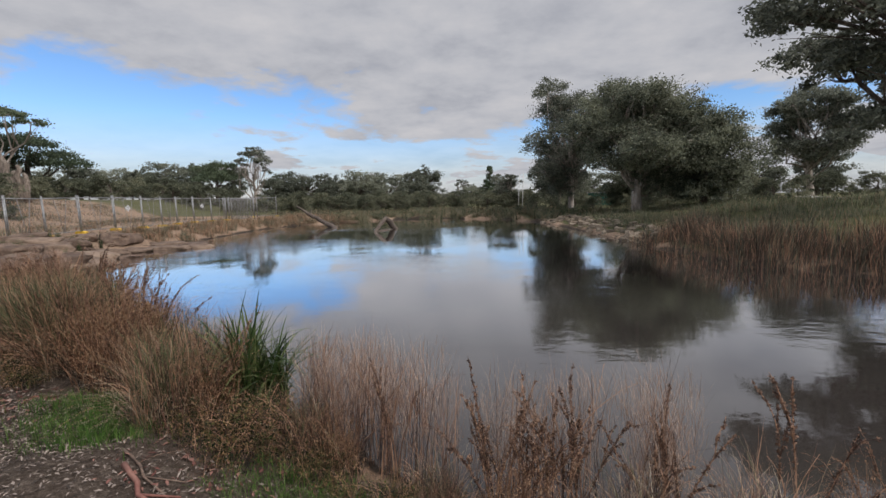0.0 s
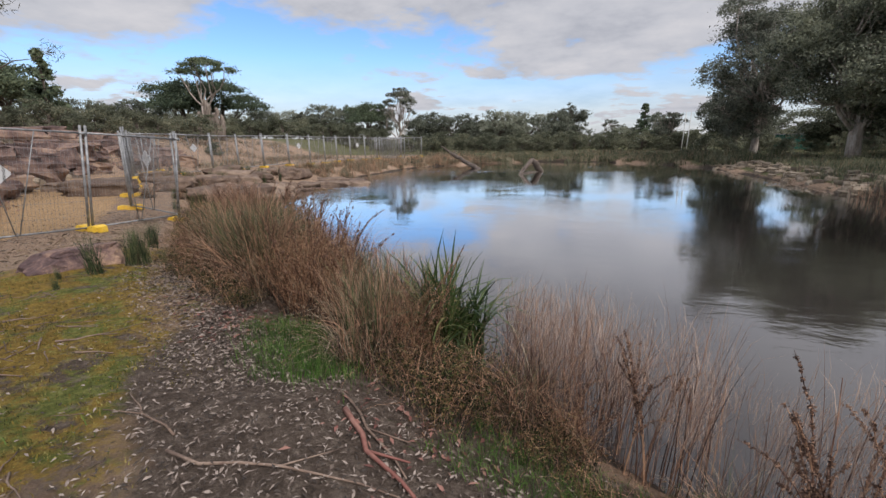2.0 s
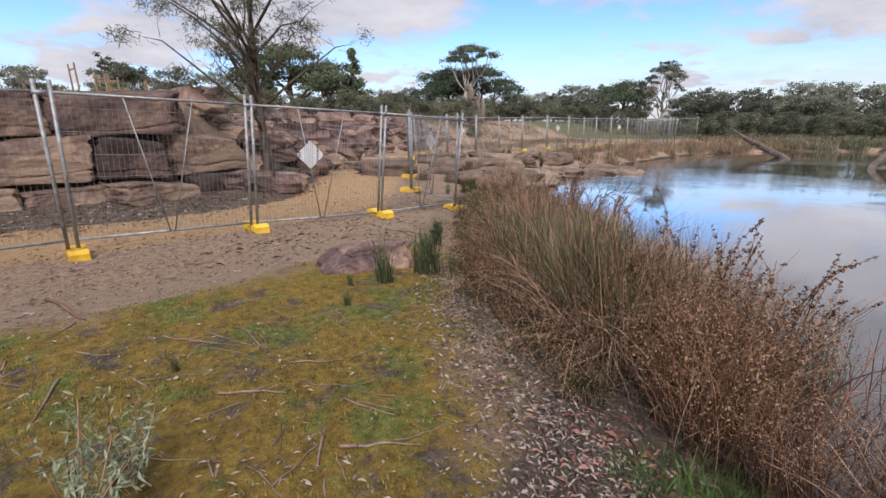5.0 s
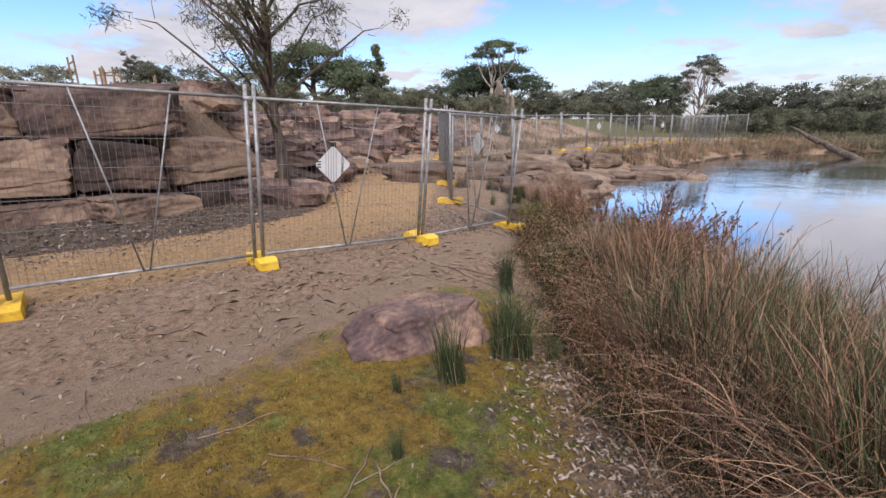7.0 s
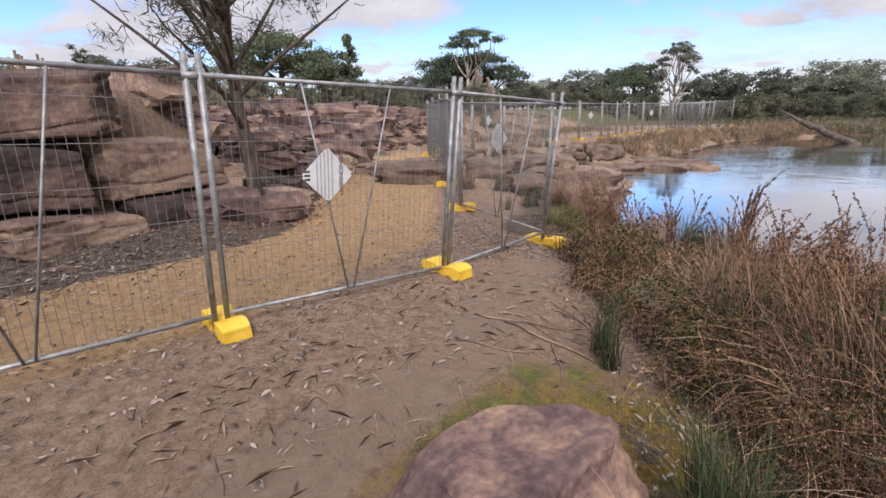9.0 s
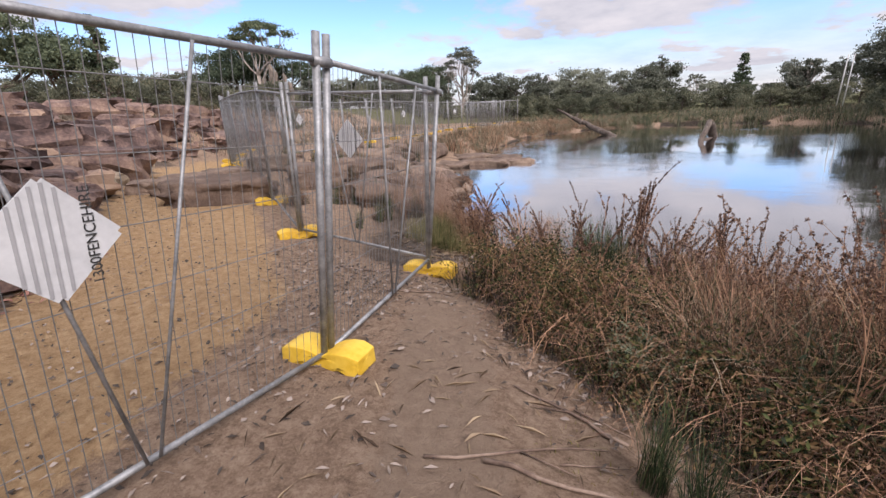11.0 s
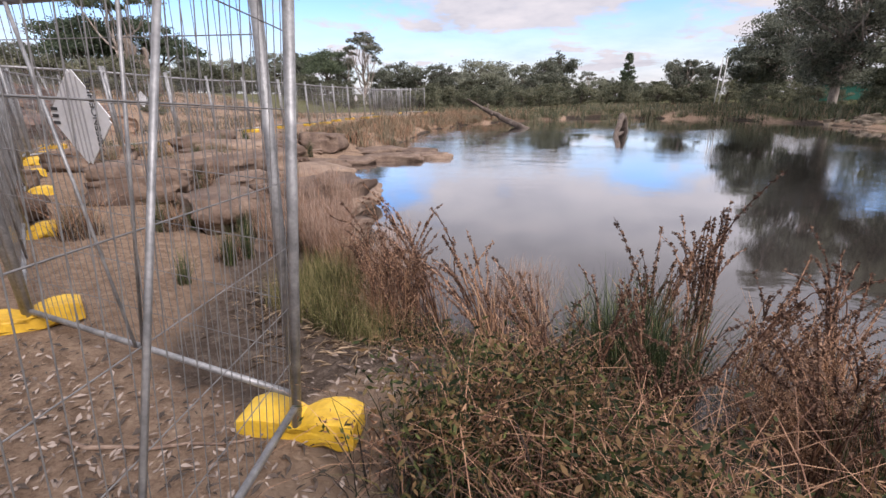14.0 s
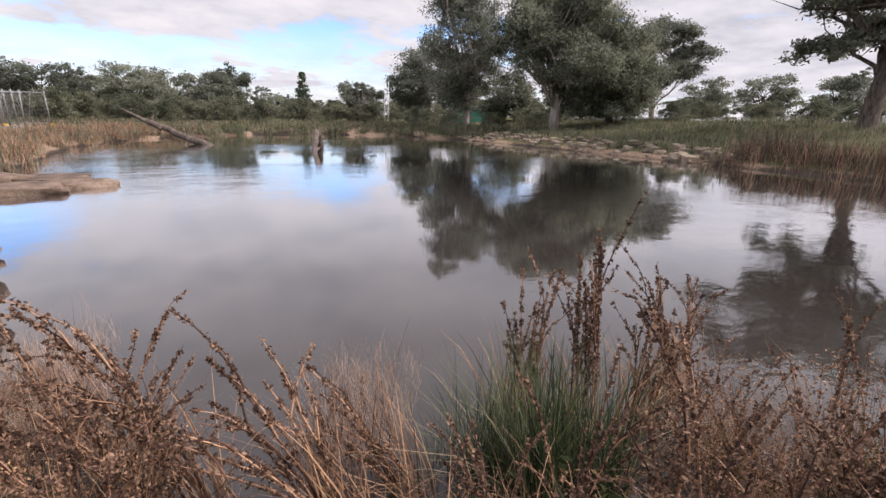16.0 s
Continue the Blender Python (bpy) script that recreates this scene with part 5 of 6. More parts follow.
def make_dock(seed, n=6, spread=0.14):
    r = np.random.default_rng(seed)
    st, sd = Geo(), Geo()
    for k in range(n):
        seed_stalk(st, sd, r, disc(r, 1, spread)[0], r.uniform(0.85, 1.4), r.uniform(0.05, 0.6), r.uniform(0, 6.28), 1.5, 0.007)
    blades(st, r, disc(r, 40, 0.16), (0.3, 0.8), (0.1, 0.9), (0.003, 0.006), 4)
    return thing("dock_stalks", "dead brown dock stalks with dark seed heads", "weed", "dock stalks", [("stalk_growth", st, "brown"), ("seed_growth", sd, "dark")])


def make_flax(seed):
    r = np.random.default_rng(seed)
    g = Geo()
    blades(g, r, disc(r, 95, 0.13), (0.5, 1.0), (0.1, 1.15), (0.024, 0.046), 6, 1.3)
    return thing("strap_leaf_plant", "clump of broad green strap leaves at the water's edge", "plant", "", [("foliage", g, "flax")])


def make_silver(seed):
    r = np.random.default_rng(seed)
    st, lf = Geo(), Geo()
    for k in range(14):
        a, ln = r.uniform(0, 6.28), r.uniform(0.05, 0.6)
        L = r.uniform(0.3, 0.6)
        e = np.array([math.cos(a) * math.sin(ln), math.sin(a) * math.sin(ln), math.cos(ln)]) * L
        tube(st, [(0, 0, 0), e * 0.5 + r.normal(0, 0.01, 3), e], [0.005, 0.004, 0.002], 4, False)
        c = e[None] * r.uniform(0.25, 1.0, 46)[:, None] + r.normal(0, 0.022, (46, 3))
        leaves(lf, r, c, 0.045, 0.22)
    return thing("saltbush_seedling", "small grey-green saltbush seedling", "plant", "saltbush seedlings", [("stem_growth", st, "brown"), ("foliage", lf, "silver")])


def sprinkle(protos, rng, pts, scale, sink=0.03, tilt=7):
    """Copies of the prototypes, set on the ground at the points."""
    for i, (x, y) in enumerate(pts):
        src = protos[int(rng.integers(0, len(protos)))]
        s = rng.uniform(*scale)
        src.scale = (s * rng.uniform(0.85, 1.15), s * rng.uniform(0.85, 1.15), s)
        z = max(ground_z(x, y), WATER - 0.25) - sink
        copy_thing(src, pose(x, y, z, rng.uniform(-tilt, tilt), rng.uniform(-tilt, tilt), rng.uniform(0, 360)))
        src.scale = (1, 1, 1)


R = np.random.default_rng(77)
dry = [make_dry_bush(s, g) for s, g in ((1, 0.1), (2, 0.2), (3, 0.5), (4, 0.9))]
russet = [make_russet(s) for s in (11, 12, 13)]
bramble = [make_bramble(s, h) for s, h in ((21, 0.45), (22, 0.6), (23, 0.38))]
rush = [make_rush(s) for s in (31, 32, 33)]
reeds = [make_rush(s, 120, (0.8, 1.5), 0.25, "rush", "reed_clump", "dark reeds standing in shallow water", (0.0, 0.35), 0.8) for s in (35, 36)]
haze = [make_haze(s) for s in (41, 42, 43)]
dock = [make_dock(s, n) for s, n in ((51, 5), (52, 7), (53, 4))]
silver = [make_silver(s) for s in (61, 62)]
flax = make_flax(71)
twigs = [make_twigs(s) for s in (81, 82, 83)]

# the tall bush beside the leafy track
BUSH = [(-6.2, 6.55), (-5.2, 5.75), (-3.8, 4.95), (-2.9, 4.65), (-2.8, 5.6), (-4.2, 6.7), (-5.6, 7.7), (-6.6, 7.4)]
sprinkle(dry[1:3], R, in_region(R, BUSH, 16), (0.85, 1.1), 0.03, 14)
sprinkle(dry[2:], R, in_region(R, [(-5.6, 5.6), (-4.0, 5.0), (-3.6, 6.2), (-5.0, 6.8)], 20), (0.9, 1.15), 0.03, 12)
sprinkle(russet, R, in_region(R, [(-3.9, 4.7), (-2.8, 4.5), (-2.6, 5.6), (-3.6, 6.2)], 9), (0.8, 1.05), 0.03, 12)
sprinkle(reeds, R, in_region(R, [(-2.7, 5.4), (-2.3, 6.2), (-4.4, 7.4), (-4.9, 7.0)], 9), (0.75, 0.95))
# the brown bush with the strap leaves
sprinkle([dry[0], dry[2], russet[0]], R, [(-1.5, 3.85), (-1.25, 3.95), (-1.65, 4.15), (-1.05, 3.7), (-1.35, 4.2), (-1.45, 3.6)], (0.75, 0.95))
for x, y, s, turn in ((-0.95, 4.15, 1.25, 0), (-0.7, 4.25, 1.1, 70), (-1.15, 4.4, 1.05, 150), (-0.85, 4.0, 0.9, 220)):
    flax.scale = (s, s, s)
    copy_thing(flax, pose(x, y, max(ground_z(x, y), WATER) - 0.03, 0, 0, turn))
    flax.scale = (1, 1, 1)
sprinkle(bramble, R, [(-1.2, 3.45), (-0.8, 3.35), (-0.45, 3.45), (-0.2, 3.25), (-0.55, 3.1), (-0.9, 3.75), (0.2, 3.0), (-0.15, 3.6)], (0.55, 0.75))
sprinkle(russet, R, [(-2.35, 4.45), (-1.9, 4.6)], (0.55, 0.75), 0.03, 25)
# bare stems standing in the shallows
sprinkle(twigs, R, [(-0.13, 4.46), (0.21, 4.5), (-0.35, 4.7), (0.6, 4.6), (0.85, 4.2), (0.45, 3.75)], (0.75, 1.0), 0.03, 10)
sprinkle(twigs, R, [(-2.5, 5.7), (-2.3, 6.1), (-2.25, 5.1), (-2.1, 5.5), (-2.45, 5.25), (-1.95, 4.9), (-2.0, 6.0)], (0.8, 1.1), 0.03, 16)
sprinkle(twigs, R, [(-5.2, 7.3), (-4.7, 7.2), (-6.2, 8.3), (-6.8, 8.8), (-5.6, 7.8), (-7.2, 9.2)], (0.9, 1.15), 0.03, 12)
# stalks and feathery grass along the near shore
sprinkle(haze, R, [(0.05, 3.85), (0.25, 3.5), (0.55, 3.35), (0.9, 3.1), (1.5, 3.2), (1.75, 2.85), (2.65, 2.75), (2.95, 3.0), (-0.25, 4.1), (0.35, 4.0), (0.1, 4.25), (0.65, 3.8), (1.15, 3.35), (2.3, 3.1)], (0.8, 1.1))
sprinkle(dock, R, [(0.75, 3.05), (1.6, 2.6), (1.95, 2.6), (2.75, 2.5), (3.4, 2.4), (1.75, 2.75), (2.1, 2.85)], (0.72, 0.92))
sprinkle([dry[0], russet[1]], R, [(0.35, 3.05), (1.15, 2.55), (1.65, 2.35), (2.4, 2.3), (3.0, 2.15), (3.7, 2.1), (0.0, 3.3)], (0.45, 0.7))
sprinkle(bramble, R, [(0.5, 2.6), (0.9, 2.5), (1.35, 2.4), (0.25, 2.85), (1.8, 2.25), (2.4, 2.15), (3.0, 2.05)], (0.38, 0.52))
# the long bank towards the fence corner
sprinkle(bramble, R, in_region(R, [(-9.2, 9.05), (-8.45, 8.0), (-7.5, 7.15), (-6.5, 6.4), (-5.8, 5.9), (-6.2, 7.2), (-7.6, 8.4), (-8.9, 9.6)], 56), (0.8, 1.2))
sprinkle(russet, R, in_region(R, [(-7.3, 9.0), (-6.9, 7.9), (-6.1, 6.9), (-5.5, 7.2), (-6.1, 8.5), (-6.7, 9.6)], 22), (0.72, 1.0), 0.03, 12)
sprinkle(dry, R, in_region(R, [(-7.4, 7.6), (-6.2, 6.6), (-5.4, 6.4), (-5.6, 7.8), (-7.0, 8.7)], 6), (0.75, 1.0))
sprinkle(reeds, R, in_region(R, [(-7.6, 8.9), (-6.4, 8.1), (-5.2, 7.5), (-5.6, 8.1), (-7.2, 9.3)], 8), (0.6, 0.85))
sprinkle(dock, R, in_region(R, [(-8.9, 9.9), (-7.8, 8.9), (-6.6, 8.0), (-6.4, 8.6), (-8.2, 10.0)], 5), (0.75, 0.98))
sprinkle(bramble, R, [(-6.15, 5.75), (-5.75, 5.45), (-5.35, 5.15), (-4.9, 4.95), (-4.5, 4.75), (-4.05, 4.5), (-3.6, 4.3), (-6.3, 6.1), (-5.6, 5.75), (-4.7, 5.2)], (0.55, 0.75))
sprinkle(russet, R, [(-6.0, 5.9), (-5.5, 5.5), (-5.0, 5.2), (-6.3, 6.4)], (0.6, 0.8), 0.03, 14)
sprinkle(rush, R, in_region(R, [(-9.1, 9.2), (-8.3, 8.0), (-7.4, 7.2), (-6.4, 6.4), (-6.2, 7.0), (-8.6, 9.4)], 22), (0.4, 0.65))
splay = [make_rush(s, 60, (0.55, 1.05), 0.10, "rush", "rush_clump", "splayed dark green rush stems by the water", (0.15, 0.95), 0.35) for s in (37, 38)]
sprinkle(splay, R, [(-8.3, 10.4), (-8.0, 10.3), (-7.8, 10.2), (-8.15, 10.15), (-8.5, 10.5), (-7.6, 10.0), (-6.6, 8.3), (-5.9, 7.9)], (0.85, 1.1))
remove(*splay)
# the end of the walk
sprinkle(russet, R, [(-7.3, 9.6), (-7.15, 9.35)], (0.6, 0.78), 0.03, 14)
sprinkle(dock, R, [(-10.05, 10.55), (-9.85, 10.4), (-10.2, 10.9)], (0.75, 0.95), 0.03, 14)
for seed, az, n, x, y, h, lean in ((91, 150, 8, -9.6, 10.75, (0.95, 1.45), (0.35, 0.85)), (92, 140, 8, -9.05, 10.25, (0.75, 1.2), (0.3, 0.75)), (93, 155, 6, -8.7, 10.4, (0.6, 1.0), (0.4, 0.9)),
                                   (94, 70, 9, -7.7, 10.35, (1.0, 1.45), (0.05, 0.4)), (95, 20, 8, -7.3, 10.3, (0.8, 1.2), (0.2, 0.7)), (96, 60, 8, -6.75, 10.4, (0.8, 1.25), (0.1, 0.6)), (97, 150, 6, -9.85, 10.95, (0.6, 1.0), (0.3, 0.9)), (98, 50, 7, -7.9, 10.7, (0.9, 1.3), (0.05, 0.35))):
    fan = make_fan(seed, az, n, h, lean)
    fan.matrix_basis = pose(x, y, max(ground_z(x, y), WATER - 0.2) - 0.03)
sprinkle(haze, R, [(-9.0, 10.85), (-8.8, 10.7), (-9.15, 10.6), (-10.2, 11.6), (-10.45, 11.9)], (0.6, 0.85))
sprinkle(rush, R, [(-8.35, 10.35), (-8.2, 10.2), (-8.0, 10.15), (-7.8, 10.05), (-8.2, 10.0), (-7.95, 9.95)], (1.1, 1.4))
sprinkle(russet, R, [(-7.3, 9.85), (-7.05, 9.65), (-6.9, 10.0), (-7.0, 9.3), (-9.95, 10.5)], (0.6, 0.8), 0.03, 14)
sprinkle(bramble, R, [(-8.6, 9.85), (-8.2, 9.75), (-9.0, 9.95), (-9.3, 10.15), (-7.8, 9.5), (-9.7, 10.2)], (0.5, 0.7))
sprinkle([dry[0], haze[0], haze[1]], R, in_region(R, [(-10.3, 10.3), (-10.0, 10.9), (-10.7, 12.4), (-11.4, 12.6), (-11.2, 11.2), (-10.9, 10.4)], 15), (0.4, 0.6))
sprinkle(haze, R, in_region(R, [(-10.9, 11.6), (-11.3, 13.0), (-12.0, 14.4), (-13.0, 14.6), (-12.6, 12.4), (-11.6, 11.4)], 34), (0.45, 0.75))
sprinkle([dry[0]], R, in_region(R, [(-11.2, 11.6), (-11.6, 13.0), (-13.0, 14.6), (-12.6, 12.4)], 14), (0.35, 0.55))
# rushes and seedlings beside the boulder and the track
sprinkle(rush, R, [(-6.29, 5.0), (-6.2, 5.15), (-6.35, 5.2), (-6.24, 4.45), (-7.55, 6.35), (-7.35, 6.2)], (0.7, 0.95))
sprinkle(rush, R, [(-5.8, 3.7), (-6.35, 4.05), (-5.5, 2.15), (-6.6, 1.0), (-4.2, 1.2), (-6.0, 5.3), (-5.0, 0.9)], (0.25, 0.45))
sprinkle(silver, R, [(-4.35, 1.75), (-4.15, 1.55), (-5.85, 6.05), (-5.95, 6.2), (-6.15, 6.15), (-6.4, 6.5), (-5.75, 6.2), (-7.75, 7.45), (-7.6, 7.3)], (0.9, 1.25))
# tufts among the shore rocks
sprinkle(rush, R, in_region(R, [(-12.4, 10.2), (-11.2, 10.4), (-12.4, 13), (-14.5, 17.5), (-16.5, 22), (-19.5, 22), (-19, 16), (-14.5, 11.5)], 44, 0.2, 9), (0.45, 0.85))
sprinkle([dry[0], dry[2]], R, in_region(R, [(-12.4, 10.2), (-11.2, 10.4), (-12.4, 13), (-14.5, 17.5), (-16.5, 22), (-19.5, 22), (-19, 16), (-14.5, 11.5)], 34, 0.2, 9), (0.35, 0.6))
remove(*twigs, *dry, *russet, *bramble, *rush, *reeds, *haze, *dock, *silver, flax)


# ---- ground cover that nobody could count ----
def stuff(name, geo, mat, label, category):
    return tagged(part(name, geo, M[mat]), label, category, kind="stuff")


def with_z(p, up=0.0):
    return np.column_stack([p, heights(p) + up])


def tussocks(name, pts, per, height, rad, mats, label, lean=(0.05, 0.8), width=(0.012, 0.028)):
    """Joined grass tussocks of the far banks, one object a colour."""
    for mat, share in mats:
        m = max(3, int(per * share))
        c = np.repeat(pts, m, 0)
        c = c + R.normal(0, rad, c.shape)
        z = np.maximum(heights(c), WATER - 0.2)
        g = Geo()
        size = np.repeat(R.uniform(0.6, 1.25, len(pts)), m)
        for q in range(3):
            k = (size > (0, 0.82, 1.04)[q]) & (size <= (0.82, 1.04, 9)[q])
            f = (0.7, 0.93, 1.15)[q]
            blades(g, R, np.column_stack([c, z])[k], (height[0] * f, height[1] * f), lean, width, 3)
        stuff(name, g, mat, label, "grass")


R = np.random.default_rng(99)
WEST = [(-13.5, 22), (-20.5, 22.5), (-21, 46), (-14, 56), (-8, 56), (-10, 48), (-14, 42)]
tussocks("tan_tussocks", in_region(R, WEST, 170, 0.05, 3.4), 110, (0.25, 0.75), 0.22, (("tan", 0.36), ("brown", 0.4), ("shrub", 0.4)), "tan grass tussocks along the west shore", (0.1, 1.15))
tussocks("shore_tussocks", in_region(R, [(-12, 46), (-13, 60), (14, 60), (15, 40), (8, 40), (3, 49)], 240, -0.2, 6), 80, (0.3, 0.85), 0.3, (("tan", 0.28), ("shrub", 0.6), ("rush", 0.4)), "tan and green grass along the far shore", (0.1, 1.0), width=(0.02, 0.04))
tussocks("brown_reeds", in_region(R, [(9.4, 21.0), (9.6, 14.5), (12.5, 11.8), (18, 8.5), (20, 13), (14, 17), (12, 21)], 95, -0.4, 2.4), 150, (0.5, 1.35), 0.36, (("brown", 0.45), ("thatch", 0.45), ("shrub", 0.25)), "tall brown reeds standing along the east shore", (0.05, 0.85), (0.008, 0.016))
tussocks("bank_grass", in_region(R, [(10.5, 20), (15, 14), (26, 8), (27, 34), (26, 52), (12, 48)], 760, 1.2, 30), 46, (0.15, 0.6), 0.35, (("shrub", 0.7), ("tan", 0.22), ("rush", 0.4)), "rough olive and tan grass on the east bank", (0.1, 1.1), width=(0.014, 0.03))
tussocks("slope_grass", in_region(R, [(-23.5, 19), (-24, 44), (-40, 50), (-52, 40), (-46, 26), (-28, 18)], 420, 3, 60), 44, (0.15, 0.6), 0.4, (("shrub", 0.5), ("tan", 0.3), ("brown", 0.35)), "grey-green and tan tufts on the bare slope", (0.1, 1.1), width=(0.014, 0.03))
tussocks("park_grass", in_region(R, [(-20, 46), (-26, 75), (16, 75), (14, 52)], 420, 3, 30), 40, (0.15, 0.5), 0.5, (("shrub", 0.6), ("tan", 0.4)), "rough park grass beyond the pond", width=(0.03, 0.06))
g = Geo()
p = in_region(R, [(-3.05, 3.95), (-2.45, 3.25), (-1.75, 2.85), (-1.25, 3.05), (-1.4, 3.5), (-2.1, 4.1), (-2.6, 4.35)], 3600)
p += R.normal(0, 0.12, p.shape)
blades(g, R, with_z(p, -0.01), (0.05, 0.2), (0.1, 1.1), (0.003, 0.007), 3)
p = in_region(R, [(-0.6, 2.55), (0.4, 2.2), (0.7, 2.7), (-0.3, 3.1)], 900)
blades(g, R, with_z(p, -0.01), (0.05, 0.16), (0.1, 1.1), (0.003, 0.006), 3)
p = in_region(R, [(-9.3, 9.5), (-8.5, 8.1), (-7.6, 7.3), (-6.6, 6.5), (-6.4, 7.0), (-7.4, 8.0), (-8.3, 9.2), (-9.2, 10.2)], 3800)
p += R.normal(0, 0.1, p.shape)
blades(g, R, with_z(p, -0.01), (0.08, 0.36), (0.2, 1.3), (0.003, 0.006), 3)
p = in_region(R, [(-0.3, 2.7), (0.8, 2.1), (2.2, 1.7), (2.4, 2.3), (1.0, 2.7), (0.2, 3.1)], 1500)
blades(g, R, with_z(p, -0.01), (0.04, 0.16), (0.2, 1.3), (0.003, 0.006), 3)
stuff("lush_grass", g, "lush", "patch of lush green grass by the water", "grass")
g = Geo()
p = in_region(R, [(-10.2, 10.0), (-9.8, 10.1), (-10.3, 11.2), (-11.2, 11.6), (-11.1, 10.4)], 4200)
blades(g, R, with_z(p, -0.01), (0.1, 0.42), (0.1, 1.1), (0.003, 0.006), 3)
stuff("bank_turf", g, "bankgrass", "yellowing grass at the water's edge by the fence corner", "grass")
g = Geo()
p = in_region(R, MOSS, 60000)
p += R.normal(0, 0.2, p.shape)
keep = wobble(p, 2.3, 3) + 0.6 * wobble(p, 7.7, 1) + R.normal(0, 0.3, len(p)) > -0.1
blades(g, R, with_z(p[keep], -0.005), (0.01, 0.04), (0.2, 1.4), (0.004, 0.010), 2)
p = in_region(R, [(-8.0, 5.2), (-6.0, 3.6), (-5.4, 5.0), (-6.6, 6.3), (-7.6, 7.0), (-8.2, 7.4)], 2600)
keep = wobble(p, 2.3, 3) + R.normal(0, 0.3, len(p)) > 0.1
blades(g, R, with_z(p[keep], -0.005), (0.015, 0.06), (0.1, 1.3), (0.003, 0.007), 2)
stuff("moss_turf", g, "mossblade", "yellow-green moss and short turf", "moss")
g = Geo()
p = in_region(R, MOSS, 2600)
keep = wobble(p, 1.9, 7) + R.normal(0, 0.25, len(p)) > 0.35
blades(g, R, with_z(p[keep], -0.005), (0.03, 0.12), (0.2, 1.3), (0.003, 0.007), 3)
stuff("short_grass", g, "lush", "sparse green grass blades in the moss", "grass")


def flat_leaves(g, rng, p, size, aspect=0.3):
    """Dry leaves and bark flakes, nearly flat on the ground."""
    n = len(p)
    p = p + rng.normal(0, 0.22, p.shape)
    c = with_z(p, 0.008)
    a = rng.uniform(0, 2 * np.pi, n)
    s = size * rng.uniform(0.5, 1.5, n)
    d = np.stack([np.cos(a), np.sin(a), rng.normal(0, 0.22, n)], 1) * s[:, None] * 0.5
    e = np.stack([-np.sin(a), np.cos(a), rng.normal(0, 0.35, n)], 1) * (s * aspect * rng.uniform(0.6, 1.4, n))[:, None] * 0.5
    c[:, 2] += rng.uniform(0, 0.02, n)
    lift = np.zeros((n, 3))
    lift[:, 2] = s * 0.10
    v = np.stack([c - d, c - d * 0.1 + e + lift, c + d, c - d * 0.1 - e + lift, c], 1).reshape(-1, 3)
    o = (np.arange(n) * 5)[:, None]
    g.add(v, [np.concatenate([o + np.array([[0, 4, 1]]), o + np.array([[1, 4, 2]]), o + np.array([[2, 4, 3]]), o + np.array([[3, 4, 0]])])])


g = Geo()
band = [(-6.9, 6.6), (-6.4, 5.2), (-4.9, 4.15), (-3.2, 2.9), (-1.9, 1.6), (0.3, -0.5), (2.4, -0.5), (2.0, 1.8), (0.2, 2.7), (-1.5, 3.0), (-2.7, 3.8), (-4.0, 4.7), (-5.6, 5.9)]
p = in_region(R, band, 15000)
flat_leaves(g, R, p, 0.036, 0.27)
p = in_region(R, [(-9.5, 8.8), (-8.7, 7.4), (-7.4, 6.5), (-6.3, 5.2), (-5.6, 5.3), (-6.8, 6.9), (-8.2, 8.1), (-9.2, 9.6), (-10.0, 10.2), (-10.1, 9.8)], 2000)
flat_leaves(g, R, p, 0.05)
p = in_region(R, MOSS, 420)
flat_leaves(g, R, p, 0.03)
for cx, cy, sx, sy, m in ((-5.3, 2.6, 0.5, 0.25, 260), (-4.0, 2.2, 0.35, 0.3, 260), (-6.3, 1.6, 0.6, 0.3, 240), (-3.2, 1.2, 0.4, 0.4, 220), (-5.0, 3.6, 0.25, 0.2, 90), (-2.6, 0.4, 0.5, 0.5, 260)):
    flat_leaves(g, R, R.normal((cx, cy), (sx, sy), (m, 2)), 0.036)
p = in_region(R, [(-10.6, -1), (-7.6, -1), (-7.4, 3), (-8.6, 6.2), (-10.0, 9.0), (-12, 9.0), (-10.5, 6.5)], 2200)
flat_leaves(g, R, p, 0.055)
p = in_region(R, [(-9.6, 8.9), (-10.3, 9.0), (-12.4, 9.4), (-12.2, 8.8), (-10.3, 7.6), (-9.7, 7.4)], 1100)
flat_leaves(g, R, p, 0.05)
p = in_region(R, [(-12.4, -6), (-11.9, 2), (-12.2, 5.0), (-15.8, 8.2), (-17, 7), (-14.2, 4.5), (-14.2, -6)], 4600)
flat_leaves(g, R, p, 0.08, 0.25)
# a pale drift of leaves and bark along the foot of the bush
p = in_region(R, [(-6.4, 5.6), (-5.2, 4.5), (-3.9, 3.75), (-2.6, 3.0), (-1.9, 2.75), (-2.5, 3.6), (-3.9, 4.45), (-5.3, 5.4)], 5600)
flat_leaves(g, R, p, 0.040, 0.3)
stuff("leaf_litter", g, "litter", "grey and brown gum leaves and bark flakes", "leaf litter")
g = Geo()
flat_leaves(g, R, np.concatenate([R.normal((-3.3, 4.0), (0.35, 0.22), (190, 2)), R.normal((-0.6, 2.75), (0.3, 0.15), (120, 2)), R.normal((-2.9, 3.75), (0.2, 0.2), (90, 2))]), 0.06)
flat_leaves(g, R, in_region(R, [(-13.4, 5.5), (-14.8, 5.9), (-16.2, 8.0), (-15.5, 8.2), (-13.2, 6.6)], 700), 0.09)
stuff("red_leaf_litter", g, "redleaf", "reddish fallen leaves", "leaf litter")
g = Geo()
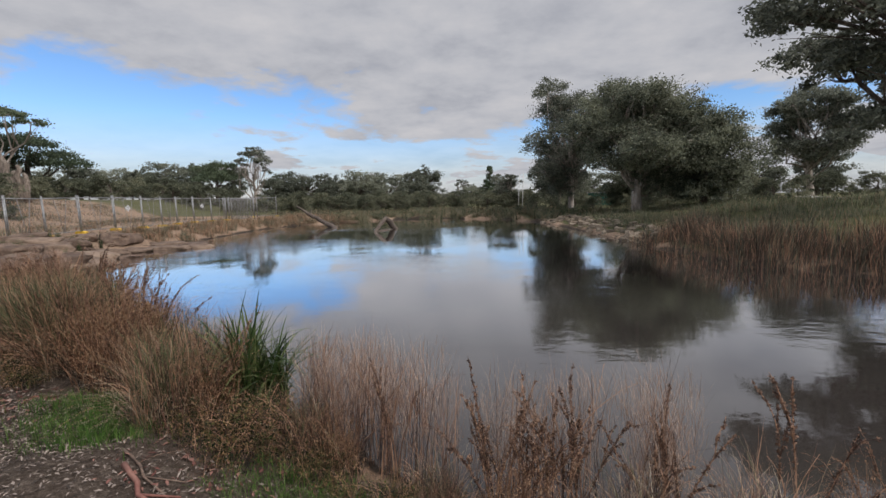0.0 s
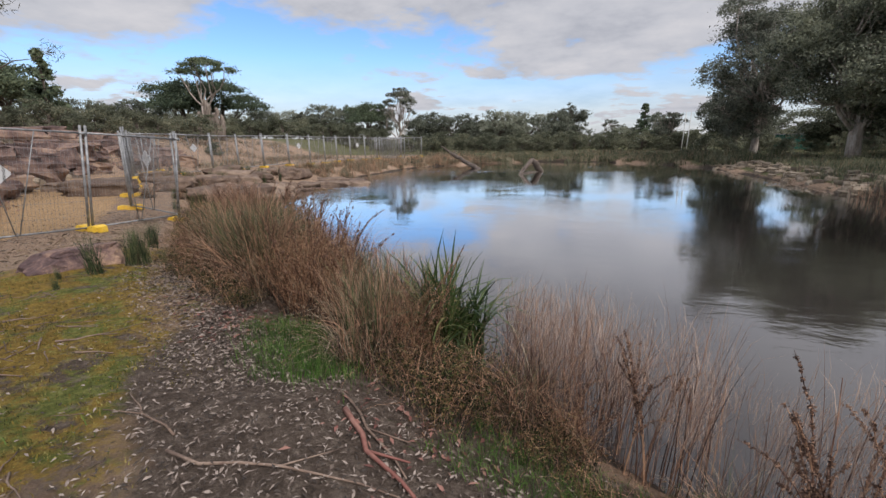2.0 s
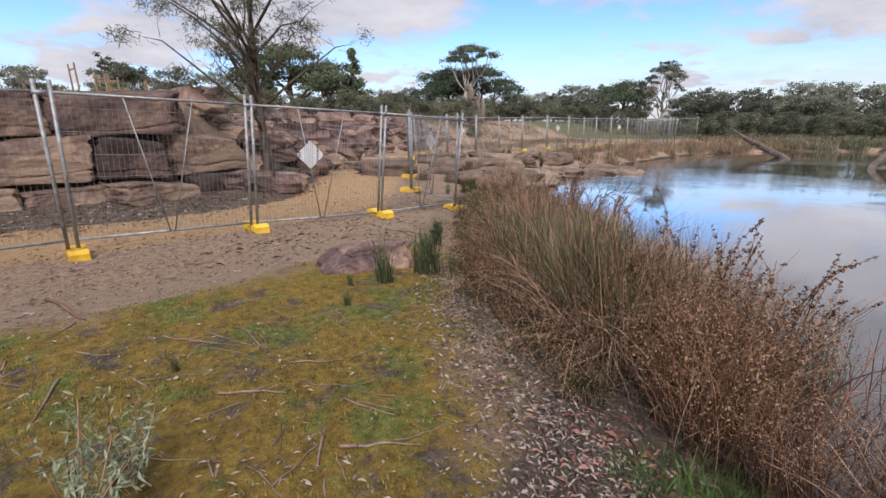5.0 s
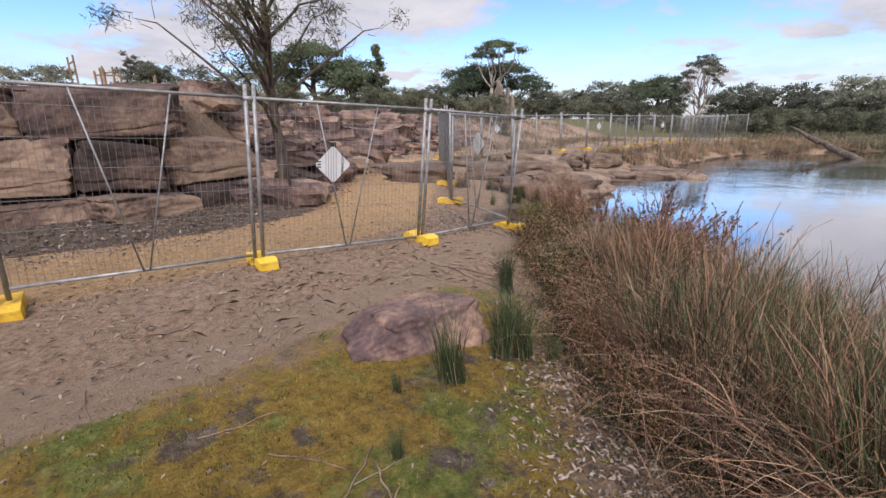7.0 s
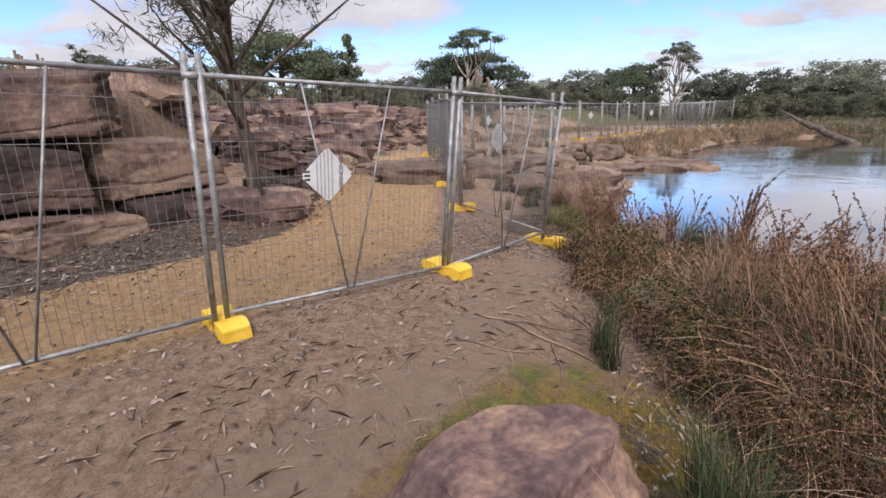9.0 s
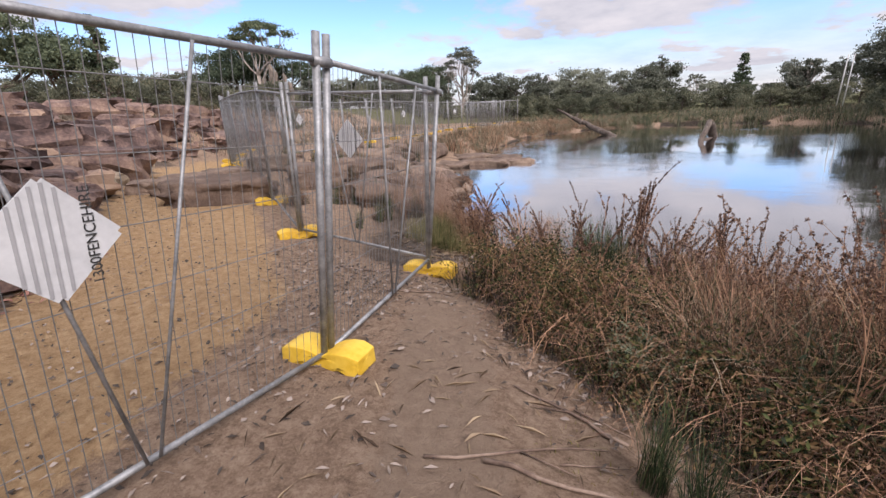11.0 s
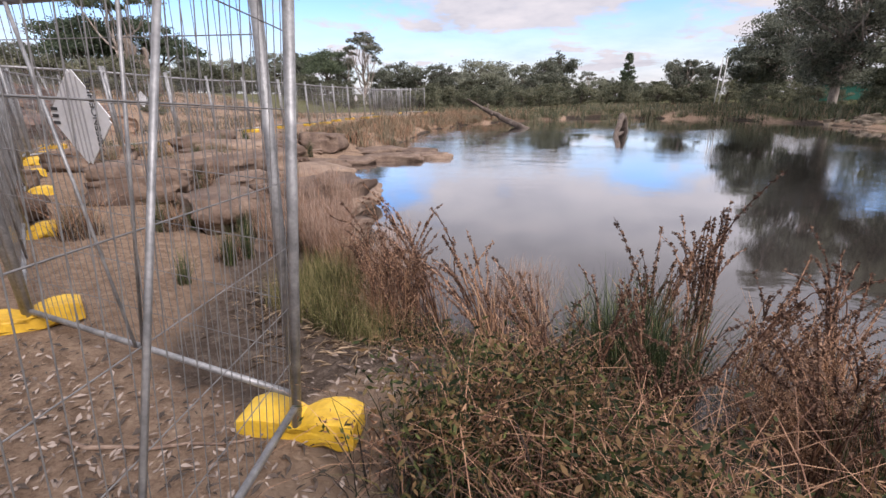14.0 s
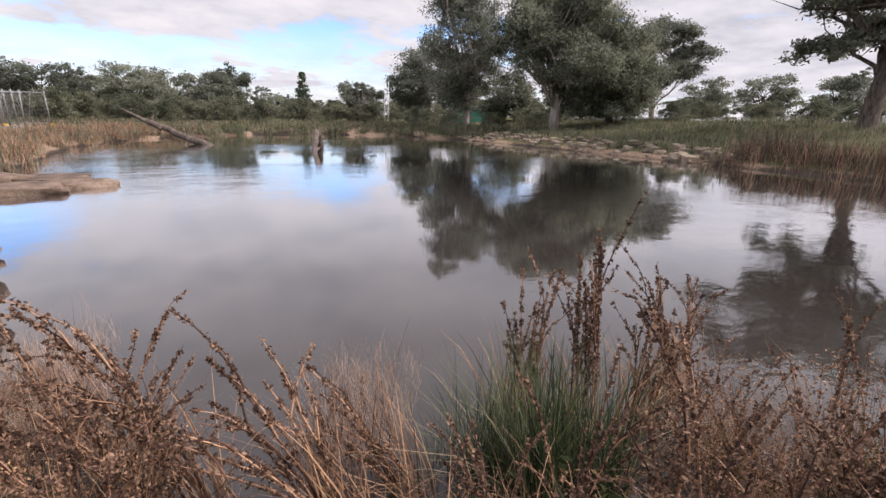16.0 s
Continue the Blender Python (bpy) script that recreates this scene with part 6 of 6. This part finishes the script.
flat_leaves(g, R, in_region(R, [(-11.3, 10.5), (-10.4, 9.7), (-9.7, 10.0), (-10.0, 10.5), (-10.9, 11.0)], 900), 0.11, 0.06)
flat_leaves(g, R, in_region(R, [(-7.6, 3.2), (-8.8, 3.0), (-9.4, 6.0), (-8.8, 7.5), (-7.8, 6.0)], 220), 0.14, 0.06)
stuff("straw_litter", g, "tan", "fallen straw and strips of bark by the fence corner", "straw")
g = Geo()
p = in_region(R, [(-11.7, 2.0), (-9.4, 2.0), (-9.6, 6.4), (-10.0, 8.2), (-13, 8.9), (-20, 13.8), (-21, 12.6), (-15.6, 8.6), (-12.4, 6.1)], 2600)
flat_leaves(g, R, p, 0.03, 0.8)
stuff("gravel_chips", g, "litter", "small stones and chips on the sandy path", "gravel")


# ---- sticks ----
def stick(at, turn, length, r0, seed, mat="twig", name="fallen_stick", label="dry fallen stick on the ground"):
    r = np.random.default_rng(seed)
    g = Geo()
    pts, y = [], 0.0
    ca, sa = math.cos(radians(turn)), math.sin(radians(turn))
    for k in range(7):
        s = k / 6 - 0.5
        y += r.normal(0, 0.022 * length)
        x, yy = at[0] + ca * s * length - sa * y, at[1] + sa * s * length + ca * y
        pts.append((x, yy, ground_z(x, yy) + r0 * 0.8 + 0.004))
    tube(g, pts, [r0 * (1.1 - 0.1 * k) for k in range(7)], 6)
    ob = part(name, g, M[mat], None, smooth=True)
    if r.random() < 0.55 and length > 0.35:
        q = Vector(pts[3])
        a = radians(turn + r.choice([-40, 40]))
        L = length * 0.3
        g2 = Geo()
        ex, ey = q.x + math.cos(a) * L, q.y + math.sin(a) * L
        tube(g2, [q, (ex, ey, ground_z(ex, ey) + 0.03)], [r0 * 0.6, r0 * 0.3], 5)
        part("side_twig", g2, M[mat], ob)
    return tagged(ob, label, "stick", "fallen sticks")


stick((-0.9, 2.55), -38, 1.0, 0.012, 1)
stick((-0.75, 2.4), -35, 0.9, 0.02, 2, "redleaf", "bark_strip", "reddish strip of shed bark")
stick((-1.1, 2.0), 18, 1.3, 0.010, 3)
stick((-2.2, 2.1), 160, 0.8, 0.008, 4)
stick((-8.2, 6.3), 30, 1.0, 0.009, 5)
stick((-8.0, 6.8), 160, 0.75, 0.012, 6)
stick((-7.6, 1.6), 20, 0.9, 0.018, 7, "redstem", "bark_strip", "reddish strip of shed bark")
stick((-8.7, 7.9), 100, 0.5, 0.008, 8)
stick((-7.9, 6.15), 2, 0.85, 0.013, 9)
stick((-8.1, 5.7), 25, 0.6, 0.008, 10)
stick((-7.65, 5.9), -50, 0.5, 0.009, 12)
stick((-10.6, 8.7), 15, 0.9, 0.012, 13)
stick((-9.75, 8.2), 35, 0.7, 0.010, 14)
for k in range(60):
    cx, cy = ((-5.3, 2.6), (-4.0, 2.2), (-6.3, 1.6), (-3.2, 1.2), (-6.6, 0.6))[k % 5]
    stick((cx + R.normal(0, 0.4), cy + R.normal(0, 0.3)), R.uniform(-40, 60), R.uniform(0.15, 0.7), R.uniform(0.003, 0.009), 400 + k)
for k in range(70):
    x, y = in_region(R, [(-9.2, 0), (-7.4, -1), (-2.5, -2), (-1.0, 1.5), (-4, 3.8), (-6.2, 5.2), (-8.4, 7.6), (-9.5, 8.4)], 1)[0]
    stick((x, y), R.uniform(0, 360), R.uniform(0.12, 0.5), R.uniform(0.003, 0.007), 100 + k)
for k in range(40):
    x, y = in_region(R, [(-12.4, -5), (-12.0, 3), (-12.6, 5.2), (-15.6, 8.0), (-17, 6.8), (-14.0, 4.5), (-14.0, -5)], 1)[0]
    stick((x, y), R.uniform(0, 360), R.uniform(0.2, 0.8), R.uniform(0.004, 0.012), 200 + k)
